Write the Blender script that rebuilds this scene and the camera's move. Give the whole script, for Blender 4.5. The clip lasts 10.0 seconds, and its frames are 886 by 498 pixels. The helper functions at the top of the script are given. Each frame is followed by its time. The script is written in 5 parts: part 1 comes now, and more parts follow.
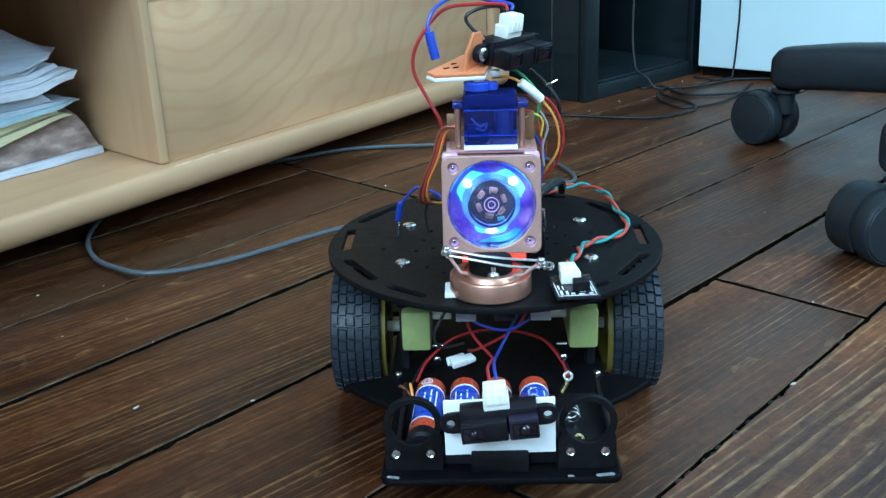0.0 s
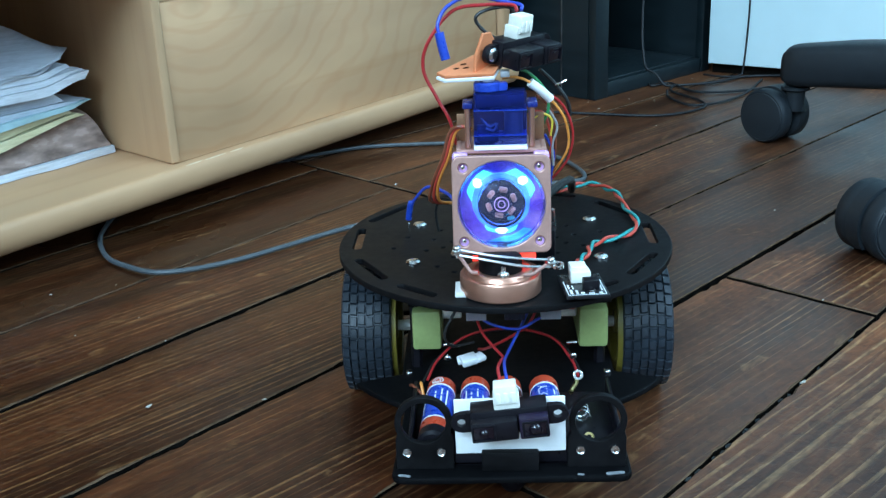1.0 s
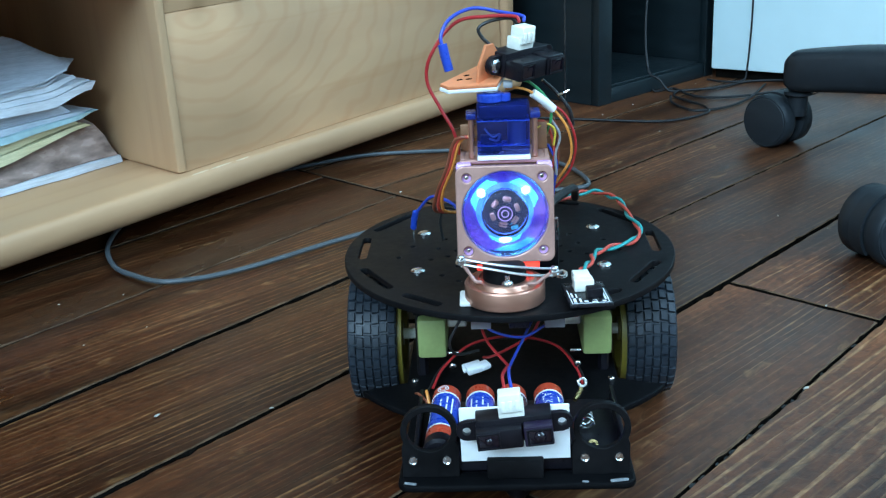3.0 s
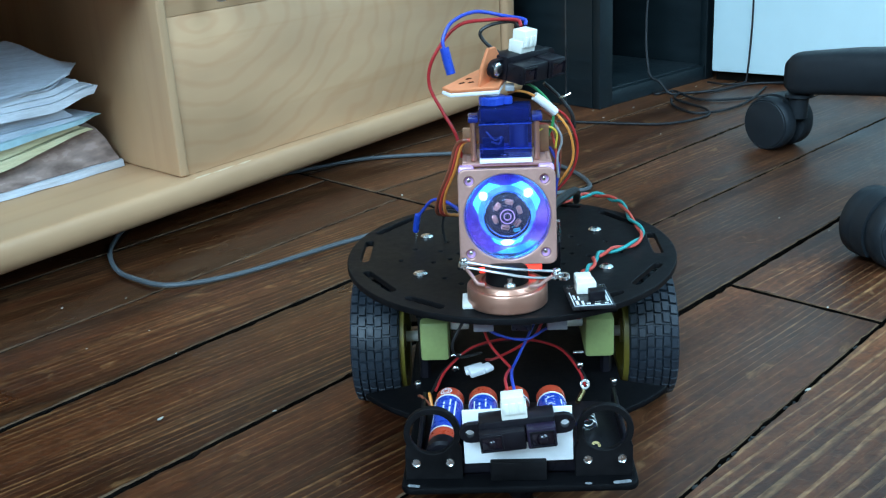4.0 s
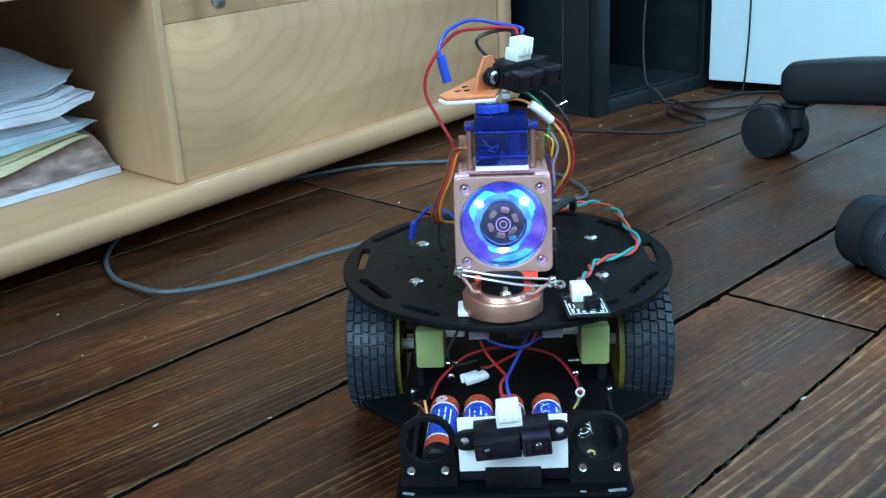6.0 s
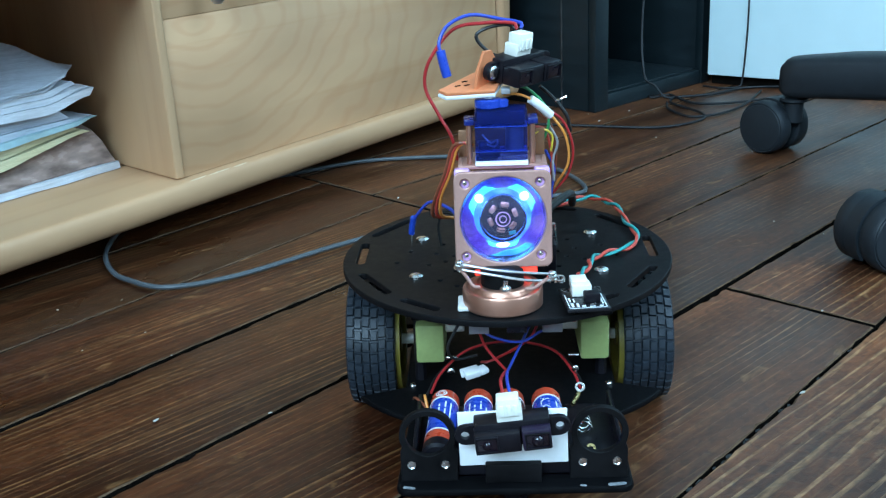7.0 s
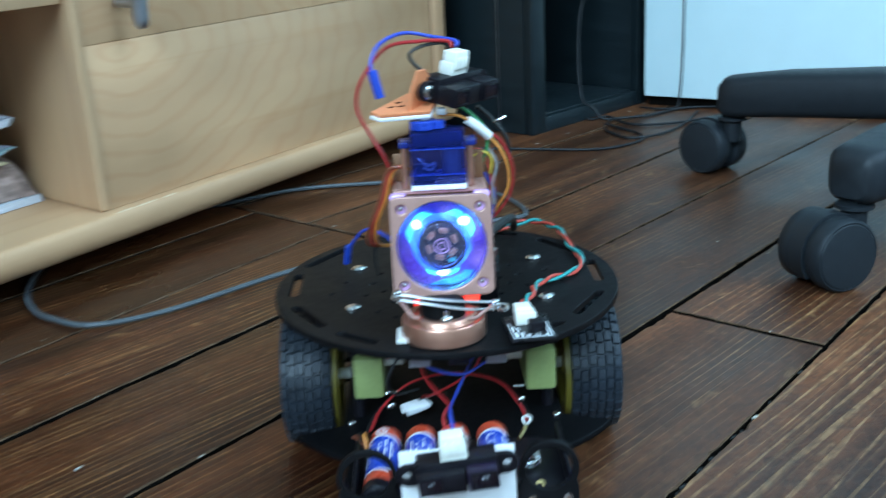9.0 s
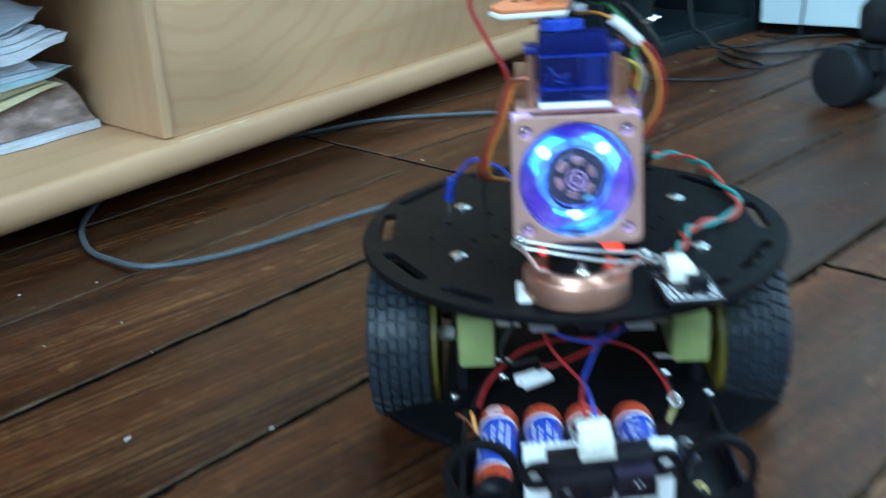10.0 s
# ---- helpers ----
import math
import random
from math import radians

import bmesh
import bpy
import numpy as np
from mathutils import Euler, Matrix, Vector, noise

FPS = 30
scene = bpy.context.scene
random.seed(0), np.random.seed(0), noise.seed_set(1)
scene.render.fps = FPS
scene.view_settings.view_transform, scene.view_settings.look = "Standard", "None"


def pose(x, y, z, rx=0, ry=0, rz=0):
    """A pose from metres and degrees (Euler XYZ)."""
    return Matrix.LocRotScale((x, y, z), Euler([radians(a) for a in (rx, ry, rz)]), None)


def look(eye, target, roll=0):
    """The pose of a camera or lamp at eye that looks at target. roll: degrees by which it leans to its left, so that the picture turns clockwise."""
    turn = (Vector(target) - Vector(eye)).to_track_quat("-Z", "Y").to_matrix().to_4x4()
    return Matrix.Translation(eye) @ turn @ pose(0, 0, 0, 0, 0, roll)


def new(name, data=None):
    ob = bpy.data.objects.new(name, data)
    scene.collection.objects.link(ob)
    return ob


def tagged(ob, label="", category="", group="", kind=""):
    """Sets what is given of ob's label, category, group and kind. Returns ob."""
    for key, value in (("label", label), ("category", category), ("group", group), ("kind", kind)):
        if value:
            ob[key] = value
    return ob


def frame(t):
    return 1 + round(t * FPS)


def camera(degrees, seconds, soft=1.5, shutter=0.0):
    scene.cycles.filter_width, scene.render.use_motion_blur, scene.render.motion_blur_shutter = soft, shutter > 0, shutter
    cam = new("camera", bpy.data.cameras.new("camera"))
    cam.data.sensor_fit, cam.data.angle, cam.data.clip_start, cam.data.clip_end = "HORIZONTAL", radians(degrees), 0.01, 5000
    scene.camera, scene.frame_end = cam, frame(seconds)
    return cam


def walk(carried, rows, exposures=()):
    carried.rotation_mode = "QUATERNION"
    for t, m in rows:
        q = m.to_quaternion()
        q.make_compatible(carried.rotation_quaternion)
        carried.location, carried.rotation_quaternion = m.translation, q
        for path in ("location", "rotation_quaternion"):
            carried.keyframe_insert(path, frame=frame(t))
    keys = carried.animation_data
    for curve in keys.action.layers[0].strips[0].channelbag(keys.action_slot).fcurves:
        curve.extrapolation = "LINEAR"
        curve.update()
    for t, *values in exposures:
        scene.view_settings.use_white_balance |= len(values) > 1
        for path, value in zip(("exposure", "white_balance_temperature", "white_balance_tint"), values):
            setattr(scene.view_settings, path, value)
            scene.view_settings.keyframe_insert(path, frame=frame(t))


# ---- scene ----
cam = camera(43.2, 10.0, soft=1.25, shutter=1.0)
PATH = [
    (0, (-0.008, -0.488, 0.254), (-0.065, 1.398, -0.408), -1.7),
    (0.5, (-0.007, -0.489, 0.254), (-0.071, 1.393, -0.42), -1.7),
    (1, (-0.008, -0.49, 0.256), (-0.083, 1.394, -0.411), -2.0),
    (1.5, (-0.007, -0.492, 0.257), (-0.077, 1.397, -0.398), -1.9),
    (2, (-0.007, -0.493, 0.258), (-0.083, 1.396, -0.394), -2.1),
    (2.5, (-0.007, -0.493, 0.259), (-0.089, 1.392, -0.402), -2.3),
    (4, (-0.008, -0.495, 0.26), (-0.094, 1.393, -0.394), -2.6),
    (4.5, (-0.008, -0.494, 0.26), (-0.092, 1.394, -0.394), -2.4),
    (5, (-0.007, -0.495, 0.26), (-0.095, 1.394, -0.391), -2.5),
    (5.5, (-0.007, -0.495, 0.26), (-0.091, 1.398, -0.378), -2.4),
    (7, (-0.008, -0.496, 0.26), (-0.086, 1.394, -0.389), -2.4),
    (7.5, (-0.008, -0.495, 0.26), (-0.085, 1.395, -0.389), -2.4),
    (8, (-0.008, -0.496, 0.26), (-0.096, 1.395, -0.386), -2.6),
    (8.5, (-0.009, -0.495, 0.259), (-0.1, 1.393, -0.395), -2.7),
    (8.7, (-0.007, -0.485, 0.258), (-0.065, 1.414, -0.366), -3.2),
    (8.9, (-0.006, -0.484, 0.256), (-0.035, 1.418, -0.362), -4.1),
    (9, (-0.007, -0.473, 0.253), (0.023, 1.432, -0.355), -2.7),
    (9.2, (-0.001, -0.463, 0.251), (0.02, 1.43, -0.394), -5.3),
    (9.4, (-0.01, -0.456, 0.233), (-0.017, 1.425, -0.448), -4.9),
    (9.5, (-0.02, -0.459, 0.232), (-0.053, 1.421, -0.45), -5.0),
    (9.6, (-0.017, -0.451, 0.231), (-0.044, 1.436, -0.432), -6.3),
    (9.7, (-0.017, -0.437, 0.234), (-0.096, 1.443, -0.442), -7.5),
    (9.8, (-0.02, -0.413, 0.223), (-0.091, 1.461, -0.473), -5.0),
    (10, (-0.026, -0.381, 0.222), (-0.129, 1.489, -0.479), -3.0),
]
walk(cam, [(t, look(eye, target, roll)) for t, eye, target, roll in PATH])

# ---- world, daylight ----
ROOM = pose(0, 0, 0, 0, 0, 57)          # x along the furniture row, y towards its wall

world = bpy.data.worlds.new("world")
scene.world = world
world.use_nodes = True
sky = world.node_tree.nodes.new("ShaderNodeTexSky")
sky.sky_type, sky.sun_disc = "NISHITA", False
sky.sun_elevation, sky.sun_rotation = radians(35), radians(200)
world.node_tree.links.new(sky.outputs[0], world.node_tree.nodes["Background"].inputs[0])
world.node_tree.nodes["Background"].inputs[1].default_value = 0.1
scene.view_settings.exposure = 0.0


def window_light(name, at, target, size, power, colour):
    lamp = bpy.data.lights.new(name, "AREA")
    lamp.shape, lamp.size, lamp.size_y, lamp.energy, lamp.color = "RECTANGLE", size[0], size[1], power, colour
    ob = new(name, lamp)
    ob.matrix_world = ROOM @ look(at, target)


# Both windows are assumed, out of view; lamps placed and balanced to match brightness.
window_light("window_daylight", (0.20, -1.42, 1.45), (0.35, 0.2, 0.3), (1.1, 1.6), 51, (0.472, 0.785, 1.065))
window_light("window_daylight", (-2.4, -0.6, 1.82), (0.4, -0.4, 0.4), (1.5, 1.1), 130, (0.472, 0.785, 1.065))


# ---- materials ----
def nodes_of(m):
    return m.node_tree.nodes, m.node_tree.links


def mat(name, base, rough=0.5, metal=0.0, vary=0.15, scale=60.0, bump=0.0, stretch=(1, 1, 1), rough_vary=0.1,
        transmission=0.0, ior=1.45, coat=0.0, spec=0.5, emit=None, strength=0.0, alpha=1.0, fine=6.0):
    m = bpy.data.materials.new(name)
    m.use_nodes = True
    n, l = nodes_of(m)
    b = n["Principled BSDF"]
    b.inputs["Metallic"].default_value = metal
    b.inputs["Transmission Weight"].default_value = transmission
    b.inputs["IOR"].default_value = ior
    b.inputs["Coat Weight"].default_value = coat
    b.inputs["Specular IOR Level"].default_value = spec
    b.inputs["Alpha"].default_value = alpha
    if emit:
        b.inputs["Emission Color"].default_value = (*emit, 1)
        b.inputs["Emission Strength"].default_value = strength
    tc = n.new("ShaderNodeTexCoord")
    mp = n.new("ShaderNodeMapping")
    mp.inputs["Scale"].default_value = stretch
    l.new(tc.outputs["Object"], mp.inputs[0])
    big = n.new("ShaderNodeTexNoise")
    big.inputs["Scale"].default_value, big.inputs["Detail"].default_value = scale, 4
    small = n.new("ShaderNodeTexNoise")
    small.inputs["Scale"].default_value, small.inputs["Detail"].default_value = scale * fine, 3
    l.new(mp.outputs[0], big.inputs[0])
    l.new(mp.outputs[0], small.inputs[0])
    mix = n.new("ShaderNodeMath")
    mix.operation = "ADD"
    l.new(big.outputs[0], mix.inputs[0])
    l.new(small.outputs[0], mix.inputs[1])
    ramp = n.new("ShaderNodeValToRGB")
    ramp.color_ramp.elements[0].position, ramp.color_ramp.elements[1].position = 0.3, 0.7
    ramp.color_ramp.elements[0].color = (*[c * (1 - vary) for c in base], 1)
    ramp.color_ramp.elements[1].color = (*[min(1, c * (1 + vary)) for c in base], 1)
    half = n.new("ShaderNodeMath")
    half.operation = "MULTIPLY"
    half.inputs[1].default_value = 0.5
    l.new(mix.outputs[0], half.inputs[0])
    l.new(half.outputs[0], ramp.inputs[0])
    l.new(ramp.outputs[0], b.inputs["Base Color"])
    rr = n.new("ShaderNodeMapRange")
    rr.inputs["From Min"].default_value, rr.inputs["From Max"].default_value = 0.3, 0.7
    rr.inputs["To Min"].default_value, rr.inputs["To Max"].default_value = max(0.02, rough - rough_vary), min(1, rough + rough_vary)
    l.new(half.outputs[0], rr.inputs[0])
    l.new(rr.outputs[0], b.inputs["Roughness"])
    if bump:
        bp = n.new("ShaderNodeBump")
        bp.inputs["Strength"].default_value, bp.inputs["Distance"].default_value = bump, 0.002
        l.new(half.outputs[0], bp.inputs["Height"])
        l.new(bp.outputs[0], b.inputs["Normal"])
    return m


def wood(name, dark, light, streak, rough, grain, rings=0.0, bump=0.2, random_tone=0.0, ring_scale=3.0, streak_amount=0.5,
         fine_grain=(6, 160, 160), edge=(0.55, 0.78), spec=0.5, knots=False, lines=0.0, middle=(0.0, 0.0, 0.0), up=False,
         line_scale=46.0, line_waver=13.0, line_least=0.10, line_from=1.30, line_edge=0.22, wear_from=0.645):
    """Wood with its grain along the object's own x, or upright."""
    m = bpy.data.materials.new(name)
    m.use_nodes = True
    n, l = nodes_of(m)
    b = n["Principled BSDF"]
    tc = n.new("ShaderNodeTexCoord")
    info = n.new("ShaderNodeObjectInfo")
    shift = n.new("ShaderNodeVectorMath")
    shift.operation = "SCALE"
    shift.inputs[0].default_value = (3.1, 1.7, 2.3)
    l.new(info.outputs["Random"], shift.inputs["Scale"])
    add = n.new("ShaderNodeVectorMath")
    l.new(tc.outputs["Object"], add.inputs[0])
    l.new(shift.outputs[0], add.inputs[1])

    def tex(stretch, scale, detail, distort=0.0):
        mp = n.new("ShaderNodeMapping")
        mp.inputs["Scale"].default_value = stretch[::-1] if up else stretch
        l.new(add.outputs[0], mp.inputs[0])
        t = n.new("ShaderNodeTexNoise")
        t.inputs["Scale"].default_value, t.inputs["Detail"].default_value, t.inputs["Distortion"].default_value = scale, detail, distort
        l.new(mp.outputs[0], t.inputs[0])
        return t

    b.inputs["Specular IOR Level"].default_value = spec
    fine = tex(fine_grain, grain, 5, 0.3)
    broad = tex((2.2, 22, 22), grain, 3, 0.8)
    stain = tex((5, 9, 9), 1.0, 4)

    def ramp(source, lo, hi, a, z):
        r = n.new("ShaderNodeValToRGB")
        r.color_ramp.elements[0].position, r.color_ramp.elements[1].position = lo, hi
        r.color_ramp.elements[0].color, r.color_ramp.elements[1].color = (*a, 1), (*z, 1)
        l.new(source, r.inputs[0])
        return r

    def blend(fac, a, z, kind="MIX", amount=None):
        x = n.new("ShaderNodeMix")
        x.data_type, x.blend_type = "RGBA", kind
        if fac is not None:
            l.new(fac, x.inputs[0])
        else:
            x.inputs[0].default_value = amount
        l.new(a, x.inputs[6])
        l.new(z, x.inputs[7])
        return x.outputs[2]

    base = ramp(broad.outputs[0], 0.35, 0.68, dark, light).outputs[0]
    if rings:
        mp = n.new("ShaderNodeMapping")
        mp.inputs["Scale"].default_value = (0.52, 0.3, 1.0)
        mp.inputs["Location"].default_value = (-0.52 * middle[0], -0.3 * middle[1], -middle[2])
        l.new(tc.outputs["Object"], mp.inputs[0])
        w = n.new("ShaderNodeTexWave")
        w.wave_type, w.rings_direction = "RINGS", "Y"
        w.inputs["Scale"].default_value, w.inputs["Distortion"].default_value = ring_scale, 13.0
        w.inputs["Detail"].default_value, w.inputs["Detail Scale"].default_value = 3.0, 0.5
        l.new(mp.outputs[0], w.inputs[0])
        rw = ramp(w.outputs[0], 0.62, 1.0, (1, 1, 1), (1 - rings * 0.6, 1 - rings * 1.3, 1 - rings * 1.7))
        base = blend(None, base, rw.outputs[0], "MULTIPLY", 1.0)
    st = ramp(fine.outputs[0], *edge, (0, 0, 0), (streak_amount,) * 3)
    sc = n.new("ShaderNodeRGB")
    sc.outputs[0].default_value = (*streak, 1)
    base = blend(st.outputs[0], base, sc.outputs[0])
    height = fine.outputs[0]
    if lines:
        # growth rings cut lengthwise: wavering lines, strong on some boards and patches
        lp = n.new("ShaderNodeMapping")
        lp.inputs["Scale"].default_value = (0.10, 1.0, 1.0)
        l.new(add.outputs[0], lp.inputs[0])
        lw = n.new("ShaderNodeTexWave")
        lw.wave_type, lw.bands_direction, lw.wave_profile = "BANDS", "Y", "SAW"
        lw.inputs["Scale"].default_value, lw.inputs["Distortion"].default_value = line_scale, line_waver
        lw.inputs["Detail"].default_value, lw.inputs["Detail Scale"].default_value, lw.inputs["Detail Roughness"].default_value = 3.0, 0.35, 0.55
        l.new(lp.outputs[0], lw.inputs[0])
        broken = tex((9, 120, 120), 1.0, 5, 0.8)
        uneven = n.new("ShaderNodeMath")
        uneven.operation = "MULTIPLY_ADD"
        uneven.inputs[1].default_value = 1.1
        l.new(broken.outputs[0], uneven.inputs[0])
        l.new(lw.outputs[0], uneven.inputs[2])
        lr = ramp(lw.outputs[0], 0.0, 1.0, (0, 0, 0), (lines,) * 3)
        span = n.new("ShaderNodeMapRange")
        span.inputs["From Min"].default_value, span.inputs["From Max"].default_value = line_from, line_from + line_edge
        l.new(uneven.outputs[0], span.inputs[0])
        l.new(span.outputs[0], lr.inputs[0])
        patch = tex((3.5, 17, 17), 1.0, 4, 0.7)
        pr = ramp(patch.outputs[0], 0.40, 0.60, (line_least,) * 3, (1, 1, 1))
        both = blend(None, lr.outputs[0], pr.outputs[0], "MULTIPLY", 1.0)
        flecks = tex((70, 330, 330), 1.0, 4, 0.5)
        fr = ramp(flecks.outputs[0], 0.36, 0.60, (0.35,) * 3, (1, 1, 1))
        both = blend(None, both, fr.outputs[0], "MULTIPLY", 1.0)
        base = blend(both, base, sc.outputs[0])
        height = lw.outputs[0]
    if knots:
        kp = n.new("ShaderNodeMapping")
        kp.inputs["Scale"].default_value = (3.2, 8.5, 8.5)
        l.new(add.outputs[0], kp.inputs[0])
        kv = n.new("ShaderNodeTexVoronoi")
        kv.inputs["Scale"].default_value = 1.0
        l.new(kp.outputs[0], kv.inputs[0])
        kr = ramp(kv.outputs["Distance"], 0.03, 0.14, (0.8, 0.8, 0.8), (0, 0, 0))
        kc = n.new("ShaderNodeRGB")
        kc.outputs[0].default_value = (0.085, 0.028, 0.009, 1)
        base = blend(kr.outputs[0], base, kc.outputs[0])
    if knots:
        # pitted, scuffed surface: fine specks and small worn-through patches
        speck = tex((130, 260, 260), 1.0, 5, 0.6)
        kr2 = ramp(speck.outputs[0], 0.33, 0.68, (0.62, 0.60, 0.58), (1.36, 1.32, 1.28))
        base = blend(None, base, kr2.outputs[0], "MULTIPLY", 0.9)
        wear = tex((34, 70, 70), 1.0, 6, 0.8)
        wr = ramp(wear.outputs[0], wear_from, wear_from + 0.075, (0, 0, 0), (0.38,) * 3)
        base = blend(wr.outputs[0], base, sc.outputs[0])
        hs = n.new("ShaderNodeMath")
        hs.operation = "MULTIPLY_ADD"
        hs.inputs[1].default_value = 0.35
        l.new(speck.outputs[0], hs.inputs[0])
        l.new(height, hs.inputs[2])
        height = hs.outputs[0]
    sr = ramp(stain.outputs[0], 0.3, 0.75, (0.50, 0.48, 0.46) if knots else (0.72, 0.72, 0.72), (1.30, 1.22, 1.12) if knots else (1.12, 1.1, 1.06))
    base = blend(None, base, sr.outputs[0], "MULTIPLY", 0.8)
    if random_tone:
        tone = n.new("ShaderNodeMapRange")
        tone.inputs["To Min"].default_value, tone.inputs["To Max"].default_value = 1 - random_tone, 1 + random_tone
        l.new(info.outputs["Random"], tone.inputs[0])
        base = blend(None, base, tone.outputs[0], "MULTIPLY", 1.0)
    l.new(base, b.inputs["Base Color"])
    rr = n.new("ShaderNodeMapRange")
    rr.inputs["From Min"].default_value, rr.inputs["From Max"].default_value = 0.3, 0.7
    rr.inputs["To Min"].default_value, rr.inputs["To Max"].default_value = rough - 0.12, rough + 0.16
    l.new(stain.outputs[0], rr.inputs[0])
    l.new(rr.outputs[0], b.inputs["Roughness"])
    bp = n.new("ShaderNodeBump")
    bp.inputs["Strength"].default_value, bp.inputs["Distance"].default_value = bump, 0.0015
    l.new(height, bp.inputs["Height"])
    l.new(bp.outputs[0], b.inputs["Normal"])
    return m


FLOORWOOD = wood("dark_floorboard", (0.016, 0.0036, 0.0012), (0.076, 0.0205, 0.0066), (0.28, 0.138, 0.054), 0.34, 1.0, 0, 0.38, 0.24, streak_amount=0.13, fine_grain=(5.0, 300, 300), edge=(0.53, 0.66), spec=0.40, knots=True, lines=0.72, line_scale=66.0, line_least=0.14)
# Right-hand boards: smoother and worn, base lightened further for the brighter light there.
SMOOTHLIT = wood("smooth_worn_lit_floorboard", (0.040, 0.0125, 0.0050), (0.122, 0.0415, 0.0160), (0.32, 0.175, 0.080), 0.44, 1.0, 0, 0.22, 0.16, streak_amount=0.10, fine_grain=(5.0, 300, 300), edge=(0.53, 0.66), spec=0.35, knots=True, lines=0.7, line_scale=60.0, line_least=0.08, line_from=1.36, line_edge=0.16, wear_from=0.64)
RIDGED = wood("ridged_floorboard", (0.034, 0.0100, 0.0040), (0.125, 0.0430, 0.0170), (0.36, 0.21, 0.105), 0.45, 1.0, 0, 0.7, 0.0, streak_amount=0.14, fine_grain=(7.0, 460, 460), edge=(0.53, 0.64), spec=0.28, knots=True, lines=0.66, line_scale=38.0, line_waver=15.0, line_least=0.70, line_from=1.30, line_edge=0.12, wear_from=0.66)
WORN = mat("worn_board_arris", (0.085, 0.050, 0.030), 0.9, vary=0.95, scale=24, fine=3, spec=0.1)
BIRCH = wood("pale_wood", (0.475, 0.265, 0.140), (0.545, 0.318, 0.170), (0.40, 0.195, 0.085), 0.5, 0.5, 0.0, 0.05, 0.03, streak_amount=0.35)
BIRCHUP = wood("pale_upright_wood", (0.455, 0.258, 0.138), (0.535, 0.318, 0.172), (0.40, 0.195, 0.090), 0.5, 0.8, 0.0, 0.05, 0.03, streak_amount=0.4, up=True)
VENEER = wood("figured_pale_veneer", (0.470, 0.262, 0.136), (0.530, 0.306, 0.162), (0.42, 0.19, 0.075), 0.5, 0.5, 0.075, 0.05, 0.02, 23.0, streak_amount=0.5, middle=(0.165, 0.37, 0.152))
GAP = mat("dusty_gap", (0.006, 0.0048, 0.004), 0.95, vary=0.8, scale=110, spec=0.0)
WALLPAINT = mat("beige_wall_paint", (0.42, 0.40, 0.36), 0.7, vary=0.03, scale=3, bump=0.05)
CEILPAINT = mat("ceiling_paint", (0.6, 0.6, 0.58), 0.8, vary=0.02, scale=3)
LACQUER = mat("white_lacquer", (0.71, 0.89, 0.91), 0.35, vary=0.03, scale=5, rough_vary=0.06)
BLACKWOOD = mat("black_stained_board", (0.0042, 0.0100, 0.0125), 0.5, vary=0.3, scale=18, bump=0.05, stretch=(1, 1, 6))
PAPERS = [mat("paper_grey_blue", (0.38, 0.41, 0.46), 0.6, vary=0.28, scale=25, stretch=(1, 1, 25)),
          mat("paper_white", (0.54, 0.56, 0.60), 0.6, vary=0.28, scale=25, stretch=(1, 1, 25)),
          mat("paper_teal", (0.30, 0.44, 0.47), 0.55, vary=0.15, scale=25),
          mat("paper_cream", (0.55, 0.49, 0.30), 0.6, vary=0.28, scale=25, stretch=(1, 1, 25)),
          mat("cover_photo", (0.29, 0.20, 0.17), 0.25, vary=0.6, scale=30, fine=4, stretch=(0.5, 1.6, 1))]
GREYCABLE = mat("grey_cable_sheath", (0.065, 0.075, 0.082), 0.45, vary=0.15, scale=120)
BLACKCABLE = mat("black_cable_sheath", (0.007, 0.007, 0.008), 0.6, vary=0.2, scale=120)
NYLON = mat("black_nylon", (0.013, 0.0165, 0.020), 0.5, vary=0.2, scale=150, bump=0.06, spec=0.3)
GREYMETAL = mat("brushed_grey_metal", (0.42, 0.43, 0.46), 0.35, 1.0, vary=0.1, scale=80)
ACRYLIC = mat("matt_black_plate", (0.0060, 0.0057, 0.0063), 0.48, vary=0.4, scale=55, bump=0.02, spec=0.11)
GLOSSBLACK = mat("satin_black_plastic", (0.0068, 0.0060, 0.0085), 0.34, vary=0.3, scale=90, spec=0.25)
GLOSSEDGE = mat("polished_black_plate", (0.0034, 0.0034, 0.0040), 0.50, vary=0.3, scale=60, spec=0.07)
RUBBER = mat("tyre_rubber", (0.015, 0.020, 0.027), 0.45, vary=0.45, scale=120, bump=0.15, spec=0.35)
RIMYELLOW = mat("yellow_rim_plastic", (0.17, 0.13, 0.018), 0.45, vary=0.15, scale=90)
MOTORGREEN = mat("pale_green_yellow_gearbox", (0.27, 0.32, 0.115), 0.5, vary=0.1, scale=90)
STEEL = mat("bright_steel", (0.72, 0.72, 0.72), 0.22, 1.0, vary=0.12, scale=200)
ROD = mat("dull_steel_wire", (0.50, 0.50, 0.50), 0.42, 1.0, vary=0.15, scale=200)
BRASS = mat("brass", (0.66, 0.50, 0.22), 0.3, 1.0, vary=0.15, scale=200)
COPPER = mat("copper_spray_paint", (0.42, 0.225, 0.185), 0.42, 0.4, vary=0.1, scale=120, bump=0.04)
COPPERTURNED = mat("turned_copper", (0.56, 0.28, 0.20), 0.33, 0.85, vary=0.05, scale=30, stretch=(1, 1, 14), rough_vary=0.03)
WHITEPLASTIC = mat("white_nylon_connector", (0.78, 0.76, 0.68), 0.45, vary=0.06, scale=150)
CARD = mat("white_foam_card", (0.80, 0.80, 0.80), 0.7, vary=0.05, scale=60)
